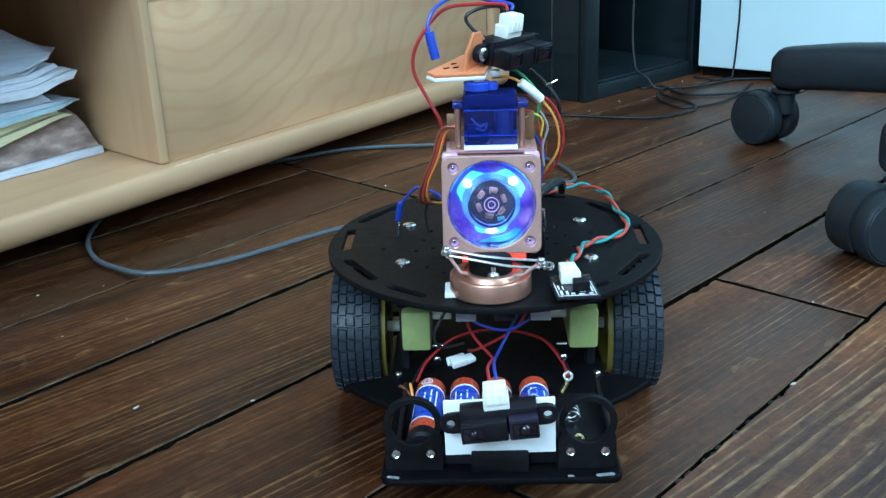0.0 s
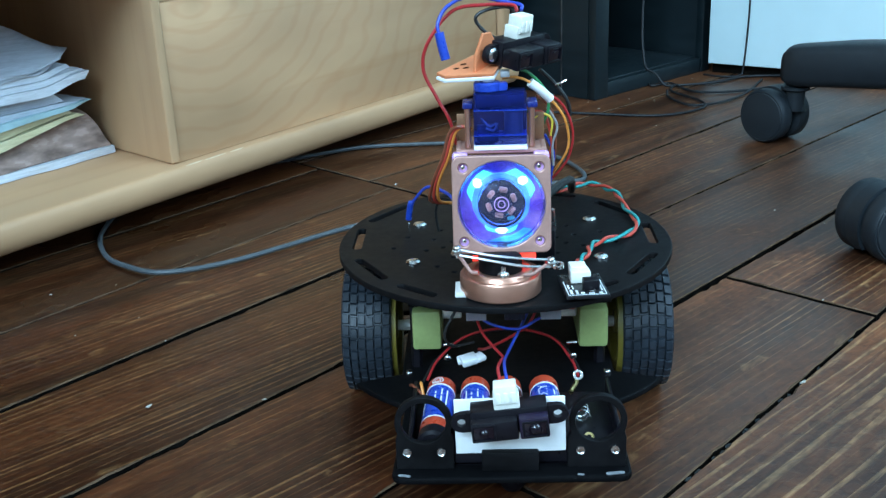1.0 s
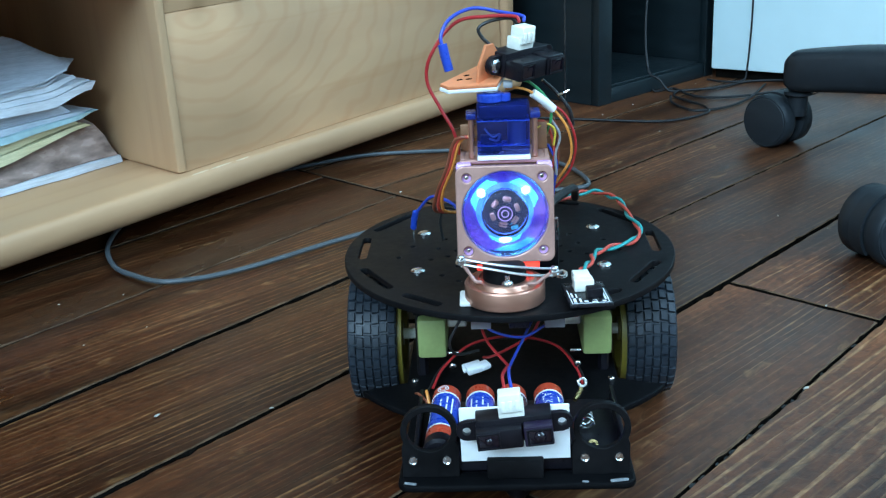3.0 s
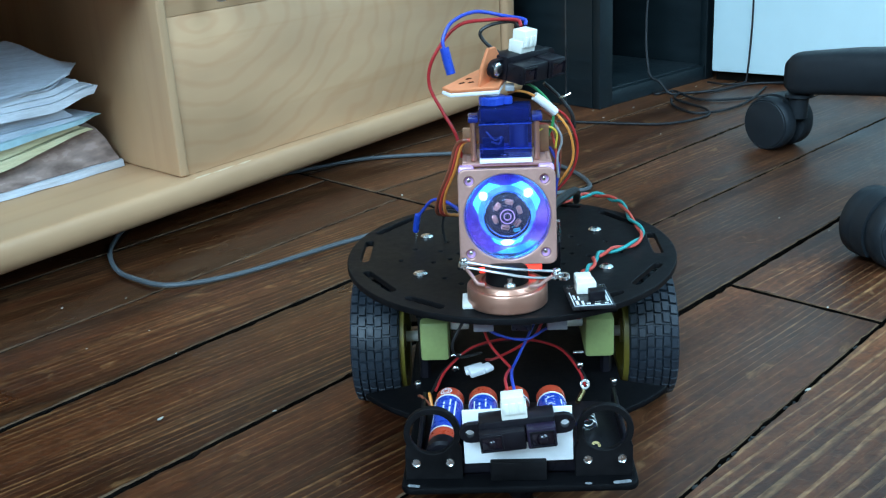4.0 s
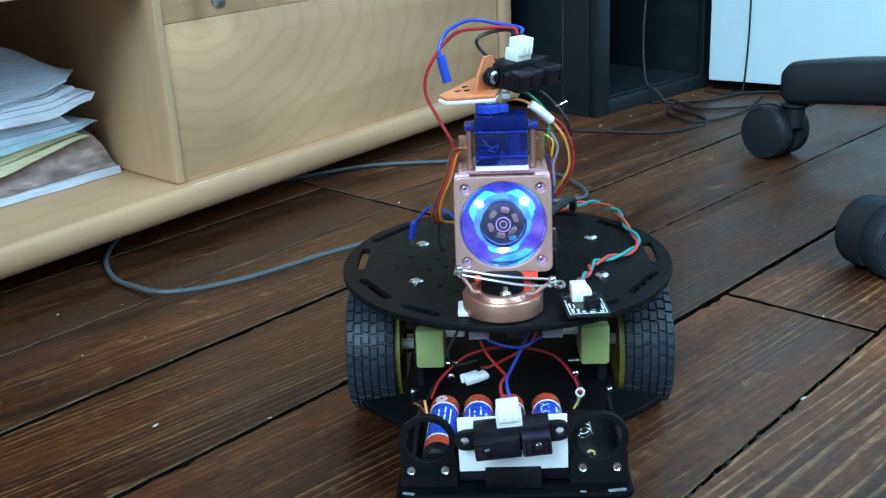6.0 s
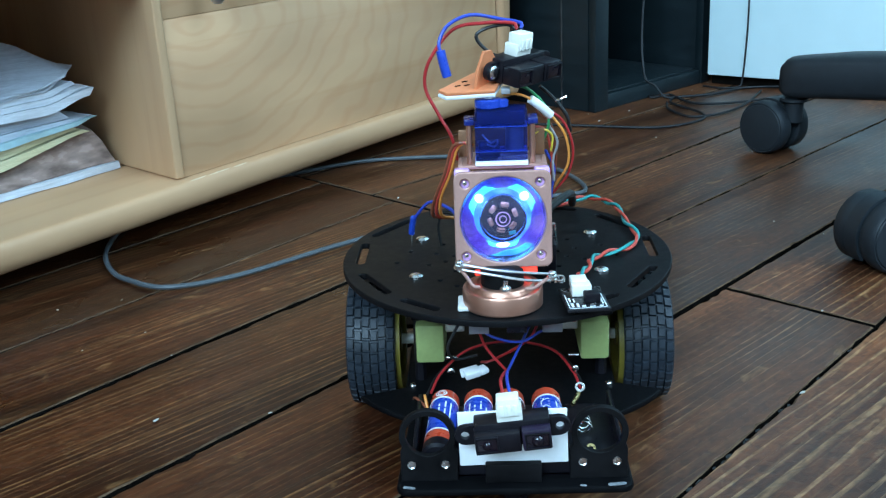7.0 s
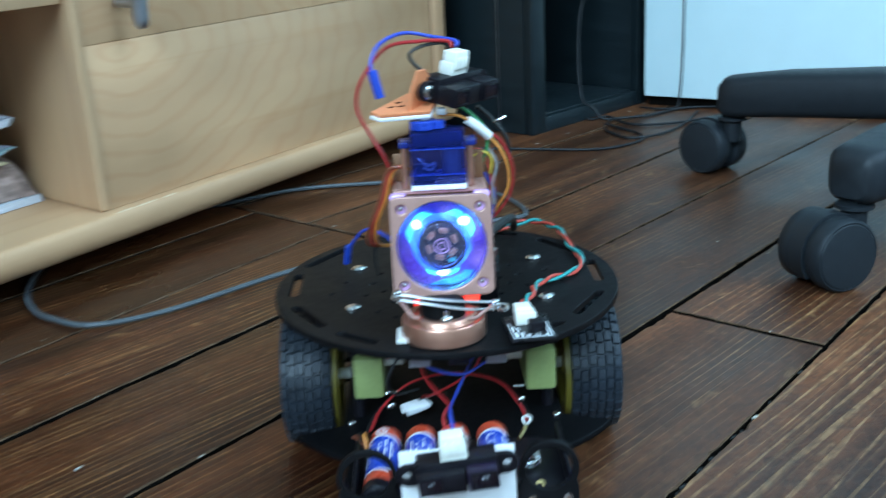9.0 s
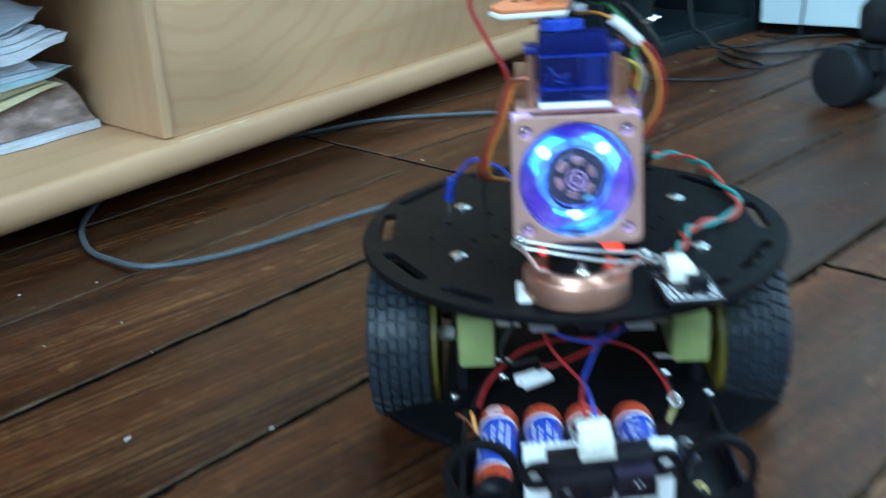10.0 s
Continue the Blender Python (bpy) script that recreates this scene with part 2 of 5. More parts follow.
CRUMB = mat("dusty_plaster", (0.42, 0.39, 0.34), 0.9, vary=0.25, scale=300)
WORNLACQUER = mat("worn_lacquer", (0.57, 0.40, 0.26), 0.6, vary=0.3, scale=300)
BRONZE = mat("dark_bronze_paint", (0.26, 0.125, 0.065), 0.45, 0.4, vary=0.2, scale=120)
NAVY = mat("navy_plastic", (0.008, 0.018, 0.14), 0.3, vary=0.15, scale=80)
CHIP = mat("bare_chipped_edge", (0.20, 0.21, 0.22), 0.5, vary=0.5, scale=500)
LINT = mat("grey_lint", (0.030, 0.031, 0.031), 0.95, vary=0.5, scale=400, spec=0.1)
TAPE = mat("white_tape", (0.75, 0.75, 0.72), 0.55, vary=0.1, scale=150, bump=0.1)
BLUESERVO = mat("clear_blue_plastic", (0.10, 0.17, 0.92), 0.06, vary=0.1, scale=60, transmission=0.96, ior=1.12, rough_vary=0.03)
BLUESOLID = mat("blue_plastic", (0.014, 0.05, 0.36), 0.3, vary=0.15, scale=80)
DARKGEAR = mat("dark_gear_case", (0.012, 0.015, 0.05), 0.4, vary=0.3, scale=200)
ORANGE = mat("orange_copper_paint", (0.74, 0.235, 0.10), 0.45, 0.15, vary=0.12, scale=80)
PURPLE = mat("violet_clear_plastic", (0.74, 0.42, 0.84), 0.25, vary=0.12, scale=120, transmission=0.15, rough_vary=0.1)
CLEAR = mat("clear_fan_plastic", (0.80, 0.78, 1.0), 0.05, vary=0.03, scale=100, transmission=0.97, ior=1.13, rough_vary=0.02)
BLADE = mat("violet_fan_blade", (0.60, 0.40, 1.0), 0.15, vary=0.05, scale=100, transmission=0.85, ior=1.2, rough_vary=0.05)
HUBDARK = mat("fan_stator_board", (0.005, 0.003, 0.035), 0.35, vary=0.3, scale=200)
COIL = mat("copper_winding", (0.62, 0.30, 0.22), 0.4, 0.4, vary=0.15, scale=400, stretch=(1, 1, 8))
LEDBLUE = mat("blue_led", (0.5, 0.8, 1.0), 0.3, emit=(0.22, 0.54, 1.0), strength=13)
GLOWRING = mat("blue_ring_glow", (0.3, 0.4, 0.9), 0.3, emit=(0.035, 0.30, 1.0), strength=2.0)
LEDGLOW = mat("blue_lamp_glow", (0.5, 0.8, 1.0), 0.3, emit=(0.03, 0.60, 1.0), strength=3.4)
RIMGLINT = mat("cyan_rim_reflection", (0.2, 0.6, 0.8), 0.3, vary=0.3, scale=300, emit=(0.02, 0.42, 0.80), strength=1.5)
REDGLOW = mat("red_lamp_glow", (0.9, 0.1, 0.05), 0.3, emit=(1.0, 0.015, 0.012), strength=1.3)
CELLBLUE = mat("blue_battery_label", (0.022, 0.065, 0.42), 0.28, vary=0.1, scale=100, coat=0.3)
CELLDARK = mat("dark_battery_label", (0.03, 0.02, 0.02), 0.3, vary=0.2, scale=100, coat=0.3)
CELLRED = mat("orange_red_battery_label", (0.52, 0.060, 0.026), 0.3, vary=0.1, scale=100, coat=0.3)
PRINT = mat("white_print", (0.75, 0.77, 0.80), 0.5, vary=0.05, scale=100)
PCBRED = mat("red_circuit_board", (0.40, 0.03, 0.02), 0.35, vary=0.2, scale=200)
PCBBLACK = mat("black_circuit_board", (0.010, 0.010, 0.012), 0.3, vary=0.3, scale=200)
LENS = mat("dark_sensor_lens", (0.006, 0.004, 0.008), 0.06, vary=0.1, scale=100, coat=0.3)
SENSORVIOLET = mat("violet_black_filter", (0.013, 0.0075, 0.022), 0.35, vary=0.2, scale=100)


def wire_mat(name, base):
    return mat(name, base, 0.38, vary=0.12, scale=220)


WRED = wire_mat("red_wire", (0.40, 0.022, 0.024))
WBLUE = wire_mat("blue_wire", (0.025, 0.055, 0.38))
WBLACK = wire_mat("black_wire", (0.012, 0.012, 0.012))
WORANGE = wire_mat("orange_wire", (0.72, 0.26, 0.05))
WBROWN = wire_mat("brown_wire", (0.22, 0.06, 0.03))
WTEAL = wire_mat("teal_wire", (0.015, 0.26, 0.25))
WCORAL = wire_mat("coral_wire", (0.52, 0.060, 0.040))
WGREEN = wire_mat("green_wire", (0.04, 0.28, 0.10))
WYELLOW = wire_mat("yellow_wire", (0.70, 0.52, 0.06))
WGREY = wire_mat("grey_wire", (0.30, 0.30, 0.31))


# ---- mesh tools ----
def as_mesh(name, bm, material, smooth=40):
    bmesh.ops.recalc_face_normals(bm, faces=bm.faces)
    me = bpy.data.meshes.new(name)
    bm.to_mesh(me)
    bm.free()
    return finish(me, material, smooth)


def finish(me, material, smooth=40):
    me.materials.clear()
    me.materials.append(material)
    if smooth:
        me.shade_smooth()
        me.set_sharp_from_angle(angle=radians(smooth))
    return me


def part(name, geo, material, parent=None, label="", smooth=40):
    """Links a bmesh (or a mesh) as one object under a thing or a part."""
    me = finish(geo, material, smooth) if isinstance(geo, bpy.types.Mesh) else as_mesh(name, geo, material, smooth)
    ob = new(name, me)
    if parent:
        ob.parent = parent
    return tagged(ob, label)


def thing(name, label, category, m=None, group=""):
    ob = new(name)
    if m is not None:
        ob.matrix_basis = m
    return tagged(ob, label, category, group)


def box(lo, hi, bevel=0.0, seg=2, m=None, bm=None):
    bm2 = bmesh.new()
    bmesh.ops.create_cube(bm2, size=1)
    for v in bm2.verts:
        v.co = Vector([lo[k] if v.co[k] < 0 else hi[k] for k in range(3)])
    if bevel:
        bmesh.ops.bevel(bm2, geom=bm2.edges[:], offset=bevel, segments=seg, affect="EDGES", profile=0.5)
    return merge(bm, bm2, m)


def merge(bm, other, m=None):
    if m is not None:
        bmesh.ops.transform(other, matrix=m, verts=other.verts)
    if bm is None:
        return other
    tmp = bpy.data.meshes.new("tmp")
    other.to_mesh(tmp)
    other.free()
    bm.from_mesh(tmp)
    bpy.data.meshes.remove(tmp)
    return bm


def lathe(profile, seg=32, m=None, bm=None):
    """Turned about z: profile of (radius, height); closed where the radius is 0."""
    b = bmesh.new()
    rings = []
    for r, z in profile:
        if r < 1e-7:
            rings.append([b.verts.new((0, 0, z))])
        else:
            rings.append([b.verts.new((r * math.cos(2 * math.pi * k / seg), r * math.sin(2 * math.pi * k / seg), z)) for k in range(seg)])
    for a, c in zip(rings, rings[1:]):
        for k in range(seg):
            q = [a[k % len(a)], a[(k + 1) % len(a)], c[(k + 1) % len(c)], c[k % len(c)]]
            u = []
            for v in q:
                if v not in u:
                    u.append(v)
            if len(u) > 2:
                b.faces.new(u)
    return merge(bm, b, m)


def rod(r, z0, z1, chamfer=0.0, seg=24, m=None, bm=None):
    c = chamfer
    if c:
        return lathe([(0, z0), (r - c, z0), (r, z0 + c), (r, z1 - c), (r - c, z1), (0, z1)], seg, m, bm)
    return lathe([(0, z0), (r, z0), (r, z1), (0, z1)], seg, m, bm)


def smooth_path(points, per=8):
    p = [Vector(q) for q in points]
    p = [p[0] * 2 - p[1]] + p + [p[-1] * 2 - p[-2]]
    out = []
    for k in range(1, len(p) - 2):
        a, b, c, d = p[k - 1:k + 3]
        for i in range(per):
            t = i / per
            out.append(0.5 * (2 * b + (c - a) * t + (2 * a - 5 * b + 4 * c - d) * t * t + (3 * b - a - 3 * c + d) * t ** 3))
    return out + [p[-2]]


def tube(points, r, seg=8, per=8, bm=None, raw=False):
    path = [Vector(q) for q in points] if raw else smooth_path(points, per)
    b = bmesh.new()
    side, rings = None, []
    for k, p in enumerate(path):
        d = (path[min(k + 1, len(path) - 1)] - path[max(k - 1, 0)]).normalized()
        if side is None:
            side = d.orthogonal().normalized()
        side = (side - d * side.dot(d)).normalized()
        up = d.cross(side)
        rings.append([b.verts.new(p + r * (math.cos(2 * math.pi * i / seg) * side + math.sin(2 * math.pi * i / seg) * up)) for i in range(seg)])
    for a, c in zip(rings, rings[1:]):
        for i in range(seg):
            b.faces.new((a[i], a[(i + 1) % seg], c[(i + 1) % seg], c[i]))
    b.faces.new(rings[0][::-1])
    b.faces.new(rings[-1])
    return merge(bm, b)


def sheet(outlines, z0, z1, bevel=0.0004, m=None):
    """A flat plate between z0 and z1 from outlines in x, y: the first is its edge, the others are holes."""
    cu = bpy.data.curves.new("outline", "CURVE")
    cu.dimensions, cu.fill_mode = "2D", "BOTH"
    cu.extrude, cu.bevel_depth, cu.bevel_resolution, cu.offset = (z1 - z0) / 2 - bevel, bevel, 1, -bevel
    for pts in outlines:
        sp = cu.splines.new("POLY")
        sp.points.add(len(pts) - 1)
        for q, p in zip(sp.points, pts):
            q.co = (p[0], p[1], 0, 1)
        sp.use_cyclic_u = True
    ob = new("outline", cu)
    me = bpy.data.meshes.new_from_object(ob)
    bpy.data.objects.remove(ob)
    bpy.data.curves.remove(cu)
    me.transform((m or Matrix()) @ Matrix.Translation((0, 0, (z0 + z1) / 2)))
    return me


def ring_pts(cx, cy, rx, ry=None, n=48, a0=0, a1=360):
    ry = rx if ry is None else ry
    full = abs(a1 - a0) >= 360
    k = n if full else n + 1
    return [(cx + rx * math.cos(radians(a0 + (a1 - a0) * i / n)), cy + ry * math.sin(radians(a0 + (a1 - a0) * i / n))) for i in range(k)]


def slot_pts(a, b, w):
    a, b = Vector((*a, 0)), Vector((*b, 0))
    ang = math.degrees(math.atan2(b.y - a.y, b.x - a.x))
    return ring_pts(b.x, b.y, w, n=6, a0=ang - 90, a1=ang + 90) + ring_pts(a.x, a.y, w, n=6, a0=ang + 90, a1=ang + 270)


def rrect(x0, y0, x1, y1, r, n=5):
    return (ring_pts(x1 - r, y0 + r, r, n=n, a0=-90, a1=0) + ring_pts(x1 - r, y1 - r, r, n=n, a0=0, a1=90)
            + ring_pts(x0 + r, y1 - r, r, n=n, a0=90, a1=180) + ring_pts(x0 + r, y0 + r, r, n=n, a0=180, a1=270))


def along(a, b):
    """The pose at a whose z points to b."""
    d = Vector(b) - Vector(a)
    return Matrix.Translation(a) @ d.to_track_quat("Z", "Y").to_matrix().to_4x4()


def panhead(parent, at, r=0.0028, h=0.0016, m=None, name="screw"):
    """A cross-slot screw head, its top along z of m."""
    place = (m or Matrix()) @ Matrix.Translation(at)
    head = lathe([(0, 0), (r, 0), (r, h * 0.45), (r * 0.8, h * 0.8), (r * 0.4, h), (0, h)], 20)
    bmesh.ops.transform(head, matrix=place, verts=head.verts)
    ob = part(name, head, STEEL, parent)
    for a in (45, 135) if r < 0.003 else ():
        part("slot", box((-r * 0.38, -r * 0.07, h * 0.94), (r * 0.38, r * 0.07, h * 1.01), m=place @ pose(0, 0, 0, 0, 0, a)), GAP, ob)
    return ob


# ---- room shell ----
def shell(name, lo, hi, material, bevel=0.0):
    ob = part(name, box(lo, hi, bevel), material)
    ob.matrix_basis = ROOM
    return tagged(ob, kind="structure")


# Unseen walls and ceiling close the room; the mid-tone paint holds down bounce light.
X0, X1, Y0, Y1, H = -2.5, 1.0, -1.5, 0.86, 2.55
shell("wall_left", (X0 - 0.12, Y1, 0), (X1 + 0.12, Y1 + 0.12, H), WALLPAINT)
shell("wall_far", (X1, Y0 - 0.12, 0), (X1 + 0.12, Y1 - 0.001, H), WALLPAINT)
shell("ceiling", (X0 - 0.12, Y0 - 0.12, H), (X1 + 0.12, Y1 + 0.12, H + 0.12), CEILPAINT)


def wall_with_assumed_window(name, plan):
    for lo, hi in plan:
        shell(name, lo, hi, WALLPAINT)


# Openings are added where the two assumed windows need them.
wall_with_assumed_window("wall_right", [((X0, Y0 - 0.12, 0), (X1, Y0, 0.60)), ((X0, Y0 - 0.12, 2.32), (X1, Y0, H)),
                                ((X0, Y0 - 0.12, 0.60), (-0.37, Y0, 2.32)), ((0.77, Y0 - 0.12, 0.60), (X1, Y0, 2.32))])
wall_with_assumed_window("wall_back", [((X0 - 0.12, Y0 - 0.12, 0), (X0, Y1, 1.2)), ((X0 - 0.12, Y0 - 0.12, 2.42), (X0, Y1, H)),
                               ((X0 - 0.12, Y0 - 0.12, 1.2), (X0, -1.35, 2.42)), ((X0 - 0.12, 0.15, 1.2), (X0, Y1, 2.42))])

# white doors of the far wall, standing clear of the floor
DOORS = thing("wardrobe_front", "white lacquered wardrobe doors reaching almost to the floor", "wardrobe", ROOM)
# Shade in the gap under the doors, put in as a near-black strip.
part("plinth", box((0.853, Y0 + 0.3, 0.0), (0.863, 0.236, 0.014)), GAP, DOORS)
for lo, hi in ((-0.9, -0.361), (-0.36, 0.239)):
    part("door", box((0.841, lo + 0.0015, 0.012), (0.852, hi - 0.0015, 2.1), 0.002), LACQUER, DOORS)


# ---- wooden cabinet along the left wall ----
def leaning(b):
    """The old cabinet has racked a little: its uprights lean along the row."""
    for v in b.verts:
        v.co.x -= 0.0275 * (v.co.z - 0.0437)
    return b


def cabinet():
    c = thing("media_cabinet", "pale birch cabinet with a rounded base, open shelf and drawers", "cabinet", ROOM)
    u0, u1, top = -0.75, 0.612, 0.52
    # base board with a half-round front edge
    prof = [(0.78, 0.019), (0.372, 0.019), (0.3655, 0.0205), (0.3612, 0.0240), (0.3590, 0.0290), (0.3584, 0.0340), (0.3589, 0.0385), (0.3602, 0.0415), (0.3622, 0.0427), (0.3650, 0.0430), (0.78, 0.043)]
    b = bmesh.new()
    ends = [[b.verts.new((u, y, z)) for y, z in prof] for u in (u0, u1)]
    for k in range(len(prof)):
        q = (k + 1) % len(prof)
        b.faces.new((ends[0][k], ends[0][q], ends[1][q], ends[1][k]))
    b.faces.new(ends[0])
    b.faces.new(ends[1][::-1])
    part("base_board", b, BIRCH, c)
    for u, wide in ((0.1340, 0.026), (0.1530, 0.034), (0.1800, 0.022)):
        chip = lathe([(0, -0.0003), (0.6, -0.0002), (1.0, 0.0), (0.7, 0.0002), (0, 0.0003)], 14, pose(u + wide / 2, 0.36215, 0.04245, 24, 0, 1) @ Matrix.Diagonal((wide / 2, 0.0008, 1, 1)))
        part("worn_patch", chip, WORNLACQUER, c, "pale worn patch on the rounded edge")
    part("upright_panel", box((u0, 0.371, 0.0435), (u0 + 0.018, 0.765, top), 0.0006), BIRCHUP, c)
    part("upright_panel", leaning(box((0, 0, 0.0435), (0.0078, 0.39, top), 0.0016, 3, m=pose(0.1307, 0.3705, 0, 0, 0, -9))), BIRCHUP, c)
    part("end_panel", box((u1 - 0.022, 0.366, 0.0435), (u1, 0.78, top), 0.007, 4), BIRCHUP, c)
    part("back_panel", box((u0, 0.767, 0.0435), (u1 - 0.023, 0.775, top)), BIRCHUP, c)
    # This shelf is out of view, added this low to shade the open compartment.
    part("shelf", box((u0 + 0.019, 0.376, 0.192), (0.1262, 0.765, 0.210), 0.001), BIRCH, c)
    part("cabinet_top", box((u0 - 0.005, 0.360, top + 0.0005), (u1 + 0.006, 0.785, top + 0.022), 0.006, 3), BIRCH, c)
    for z0, z1 in ((0.0433, 0.1618), (0.1621, 0.335), (0.3353, 0.515)):
        d = part("drawer", leaning(box((0.1387, 0.3710, z0), (u1 - 0.0235, 0.389, z1), 0.0004)), VENEER, c, "figured veneer drawer front")
        if z0 > 0.1:
            k = lathe([(0, 0), (0.0030, 0.0006), (0.0050, 0.0030), (0.0056, 0.0070), (0.0056, 0.073), (0.0050, 0.077), (0.0030, 0.0794), (0, 0.080)], 24, pose(0.169, 0.347, z0 + 0.008))
            for z in (0.018, 0.062):
                rod(0.003, 0.0, 0.019, m=pose(0.169, 0.3690, z0 + 0.008 + z, 90), bm=k)
            part("handle", k, GREYMETAL, d, "rounded grey metal bar handle")
    for u in (u0 + 0.05, 0.1, u1 - 0.06):
        part("foot", rod(0.022, 0, 0.0186, 0.002, m=pose(u, 0.52, 0)), GLOSSBLACK, c)


cabinet()


def curve(points, x):
    """Height at x along a line of (x, height), eased between its points."""
    if x <= points[0][0]:
        return points[0][1]
    for (xa, za), (xb, zb) in zip(points, points[1:]):
        if x <= xb:
            t = (x - xa) / (xb - xa)
            return za + (zb - za) * t * t * (3 - 2 * t)
    return points[-1][1]


def magazine(y0, right, low, high, paper, label, rnd, lean=0.0, back=0.62, rise=None, shear=0.0, corner=0.0):
    """Bent magazine: low and high give its under and upper side along the shelf, rise(u, q) lifts it towards the back."""
    b = bmesh.new()
    us = [-0.24, -0.12, -0.05] + [-0.01 + (right + 0.01) * i / 22 for i in range(23)]
    qs = (0.0, 0.02, 0.05, 0.09, 0.15, 0.22, 0.30, 0.45, 0.7, 1.0)
    wob = [rnd.uniform(-0.0012, 0.0012) for _ in qs]
    grid = {}
    for lev, line in ((0, low), (1, high)):
        for i, u in enumerate(us):
            for j, q in enumerate(qs):
                along_u = max(0.0, (u + 0.01) / (right + 0.01))
                lift = rise(u, q) if rise else 0.0
                x = u + (wob[j] + shear * q) * along_u + lean * lev * along_u ** 6
                y = y0 + (back - y0) * q + 0.0012 * math.sin(40 * u + paper) + 0.0006 * math.sin(130 * u + 2 * lev) + corner * (1 - q) * max(0.0, (u - right + 0.03) / 0.03)
                grid[lev, i, j] = b.verts.new((x, y, curve(line, u) + lift))
    nu, ny = len(us) - 1, len(qs) - 1
    for i in range(nu):
        for j in range(ny):
            b.faces.new((grid[1, i, j], grid[1, i + 1, j], grid[1, i + 1, j + 1], grid[1, i, j + 1]))
            b.faces.new((grid[0, i, j], grid[0, i, j + 1], grid[0, i + 1, j + 1], grid[0, i + 1, j]))
    for i in range(nu):
        for j in (0, ny):
            b.faces.new((grid[0, i, j], grid[0, i + 1, j], grid[1, i + 1, j], grid[1, i, j]))
    for j in range(ny):
        for i in (0, nu):
            b.faces.new((grid[0, i, j], grid[0, i, j + 1], grid[1, i, j + 1], grid[1, i, j]))
    ob = part("magazine", b, PAPERS[paper], smooth=35)
    ob.matrix_basis = ROOM
    tagged(ob, label + " in the cabinet stack", "magazine", "stack of magazines")


def paper_stack():
    """Magazines lying loosely on the cabinet's base, fanned open and curled at their free ends."""
    rnd = random.Random(4)

    def flap(u, q):
        return curve([(0.0, 0.0), (0.05, 0.55), (0.12, 1.0)], q) * curve([(0.0, 0.0140), (0.10, 0.0240), (0.135, 0.0290)], u)

    def curl(u, q):
        return q * min(0.026, max(-0.002, (0.12 - u) * 0.67))

    magazine(0.4410, 0.1370, [(0, 0.0437)], [(0, 0.0492)], 1, "thick white-edged magazine", rnd, shear=0.03)
    magazine(0.4440, 0.1350, [(0, 0.0494)], [(0, 0.0502)], 4, "glossy magazine with a bent-up photo cover", rnd, shear=-0.06, rise=flap)
    magazine(0.4460, 0.1180, [(0.02, 0.0632), (0.118, 0.0765)], [(0.02, 0.0706), (0.118, 0.0790)], 3, "cream paper booklet", rnd, lean=-0.006)
    magazine(0.4480, 0.1080, [(0.02, 0.0712), (0.108, 0.0796)], [(0.02, 0.0782), (0.108, 0.0822)], 3, "thin cream booklet", rnd, lean=-0.004)
    magazine(0.4420, 0.1220, [(0.02, 0.0792), (0.10, 0.0838), (0.122, 0.0880)], [(0.02, 0.0838), (0.09, 0.0868), (0.122, 0.0884)], 2, "teal-edged booklet", rnd)
    magazine(0.4450, 0.1190, [(0.02, 0.0842), (0.10, 0.0873), (0.119, 0.0890)], [(0.02, 0.0890), (0.08, 0.0898), (0.119, 0.0895)], 0, "grey-blue booklet", rnd)
    magazine(0.4480, 0.1010, [(0.02, 0.0894), (0.101, 0.0903)], [(0.02, 0.0984), (0.07, 0.0972), (0.101, 0.0984)], 0, "thick grey-blue magazine", rnd, lean=-0.010)
    magazine(0.4400, 0.1170, [(0.02, 0.0990), (0.075, 0.0978), (0.117, 0.1052)], [(0.02, 0.1046), (0.075, 0.1046), (0.117, 0.1110)], 1, "white magazine with bent pages", rnd, lean=0.004)
    magazine(0.4415, 0.1190, [(0.02, 0.1050), (0.075, 0.1050), (0.119, 0.1116)], [(0.02, 0.1086), (0.075, 0.1092), (0.119, 0.1130)], 1, "white magazine with frayed pages", rnd, lean=-0.003)
    magazine(0.4430, 0.1130, [(0.02, 0.1090), (0.075, 0.1096), (0.113, 0.1136)], [(0.02, 0.1126), (0.075, 0.1138), (0.113, 0.1168)], 1, "thin white magazine", rnd, lean=-0.004, corner=0.008)
    magazine(0.4400, 0.1065, [(0.02, 0.1130), (0.075, 0.1142), (0.1065, 0.1206)], [(0.02, 0.1150), (0.075, 0.1156), (0.1065, 0.1228)], 0, "limp grey magazine", rnd, shear=0.010, back=0.505, corner=0.012, rise=curl)
    magazine(0.4385, 0.1260, [(0.02, 0.1156), (0.065, 0.1160), (0.0985, 0.1232), (0.126, 0.1240)], [(0.02, 0.1170), (0.065, 0.1172), (0.0985, 0.1244), (0.126, 0.1251)], 0, "curled grey magazine", rnd, shear=0.008, back=0.50, corner=0.032, rise=curl)


paper_stack()


UNIT = ROOM @ pose(0.647, 0.285, 0, 0, 0, -10.7)      # front left corner of the shelf unit


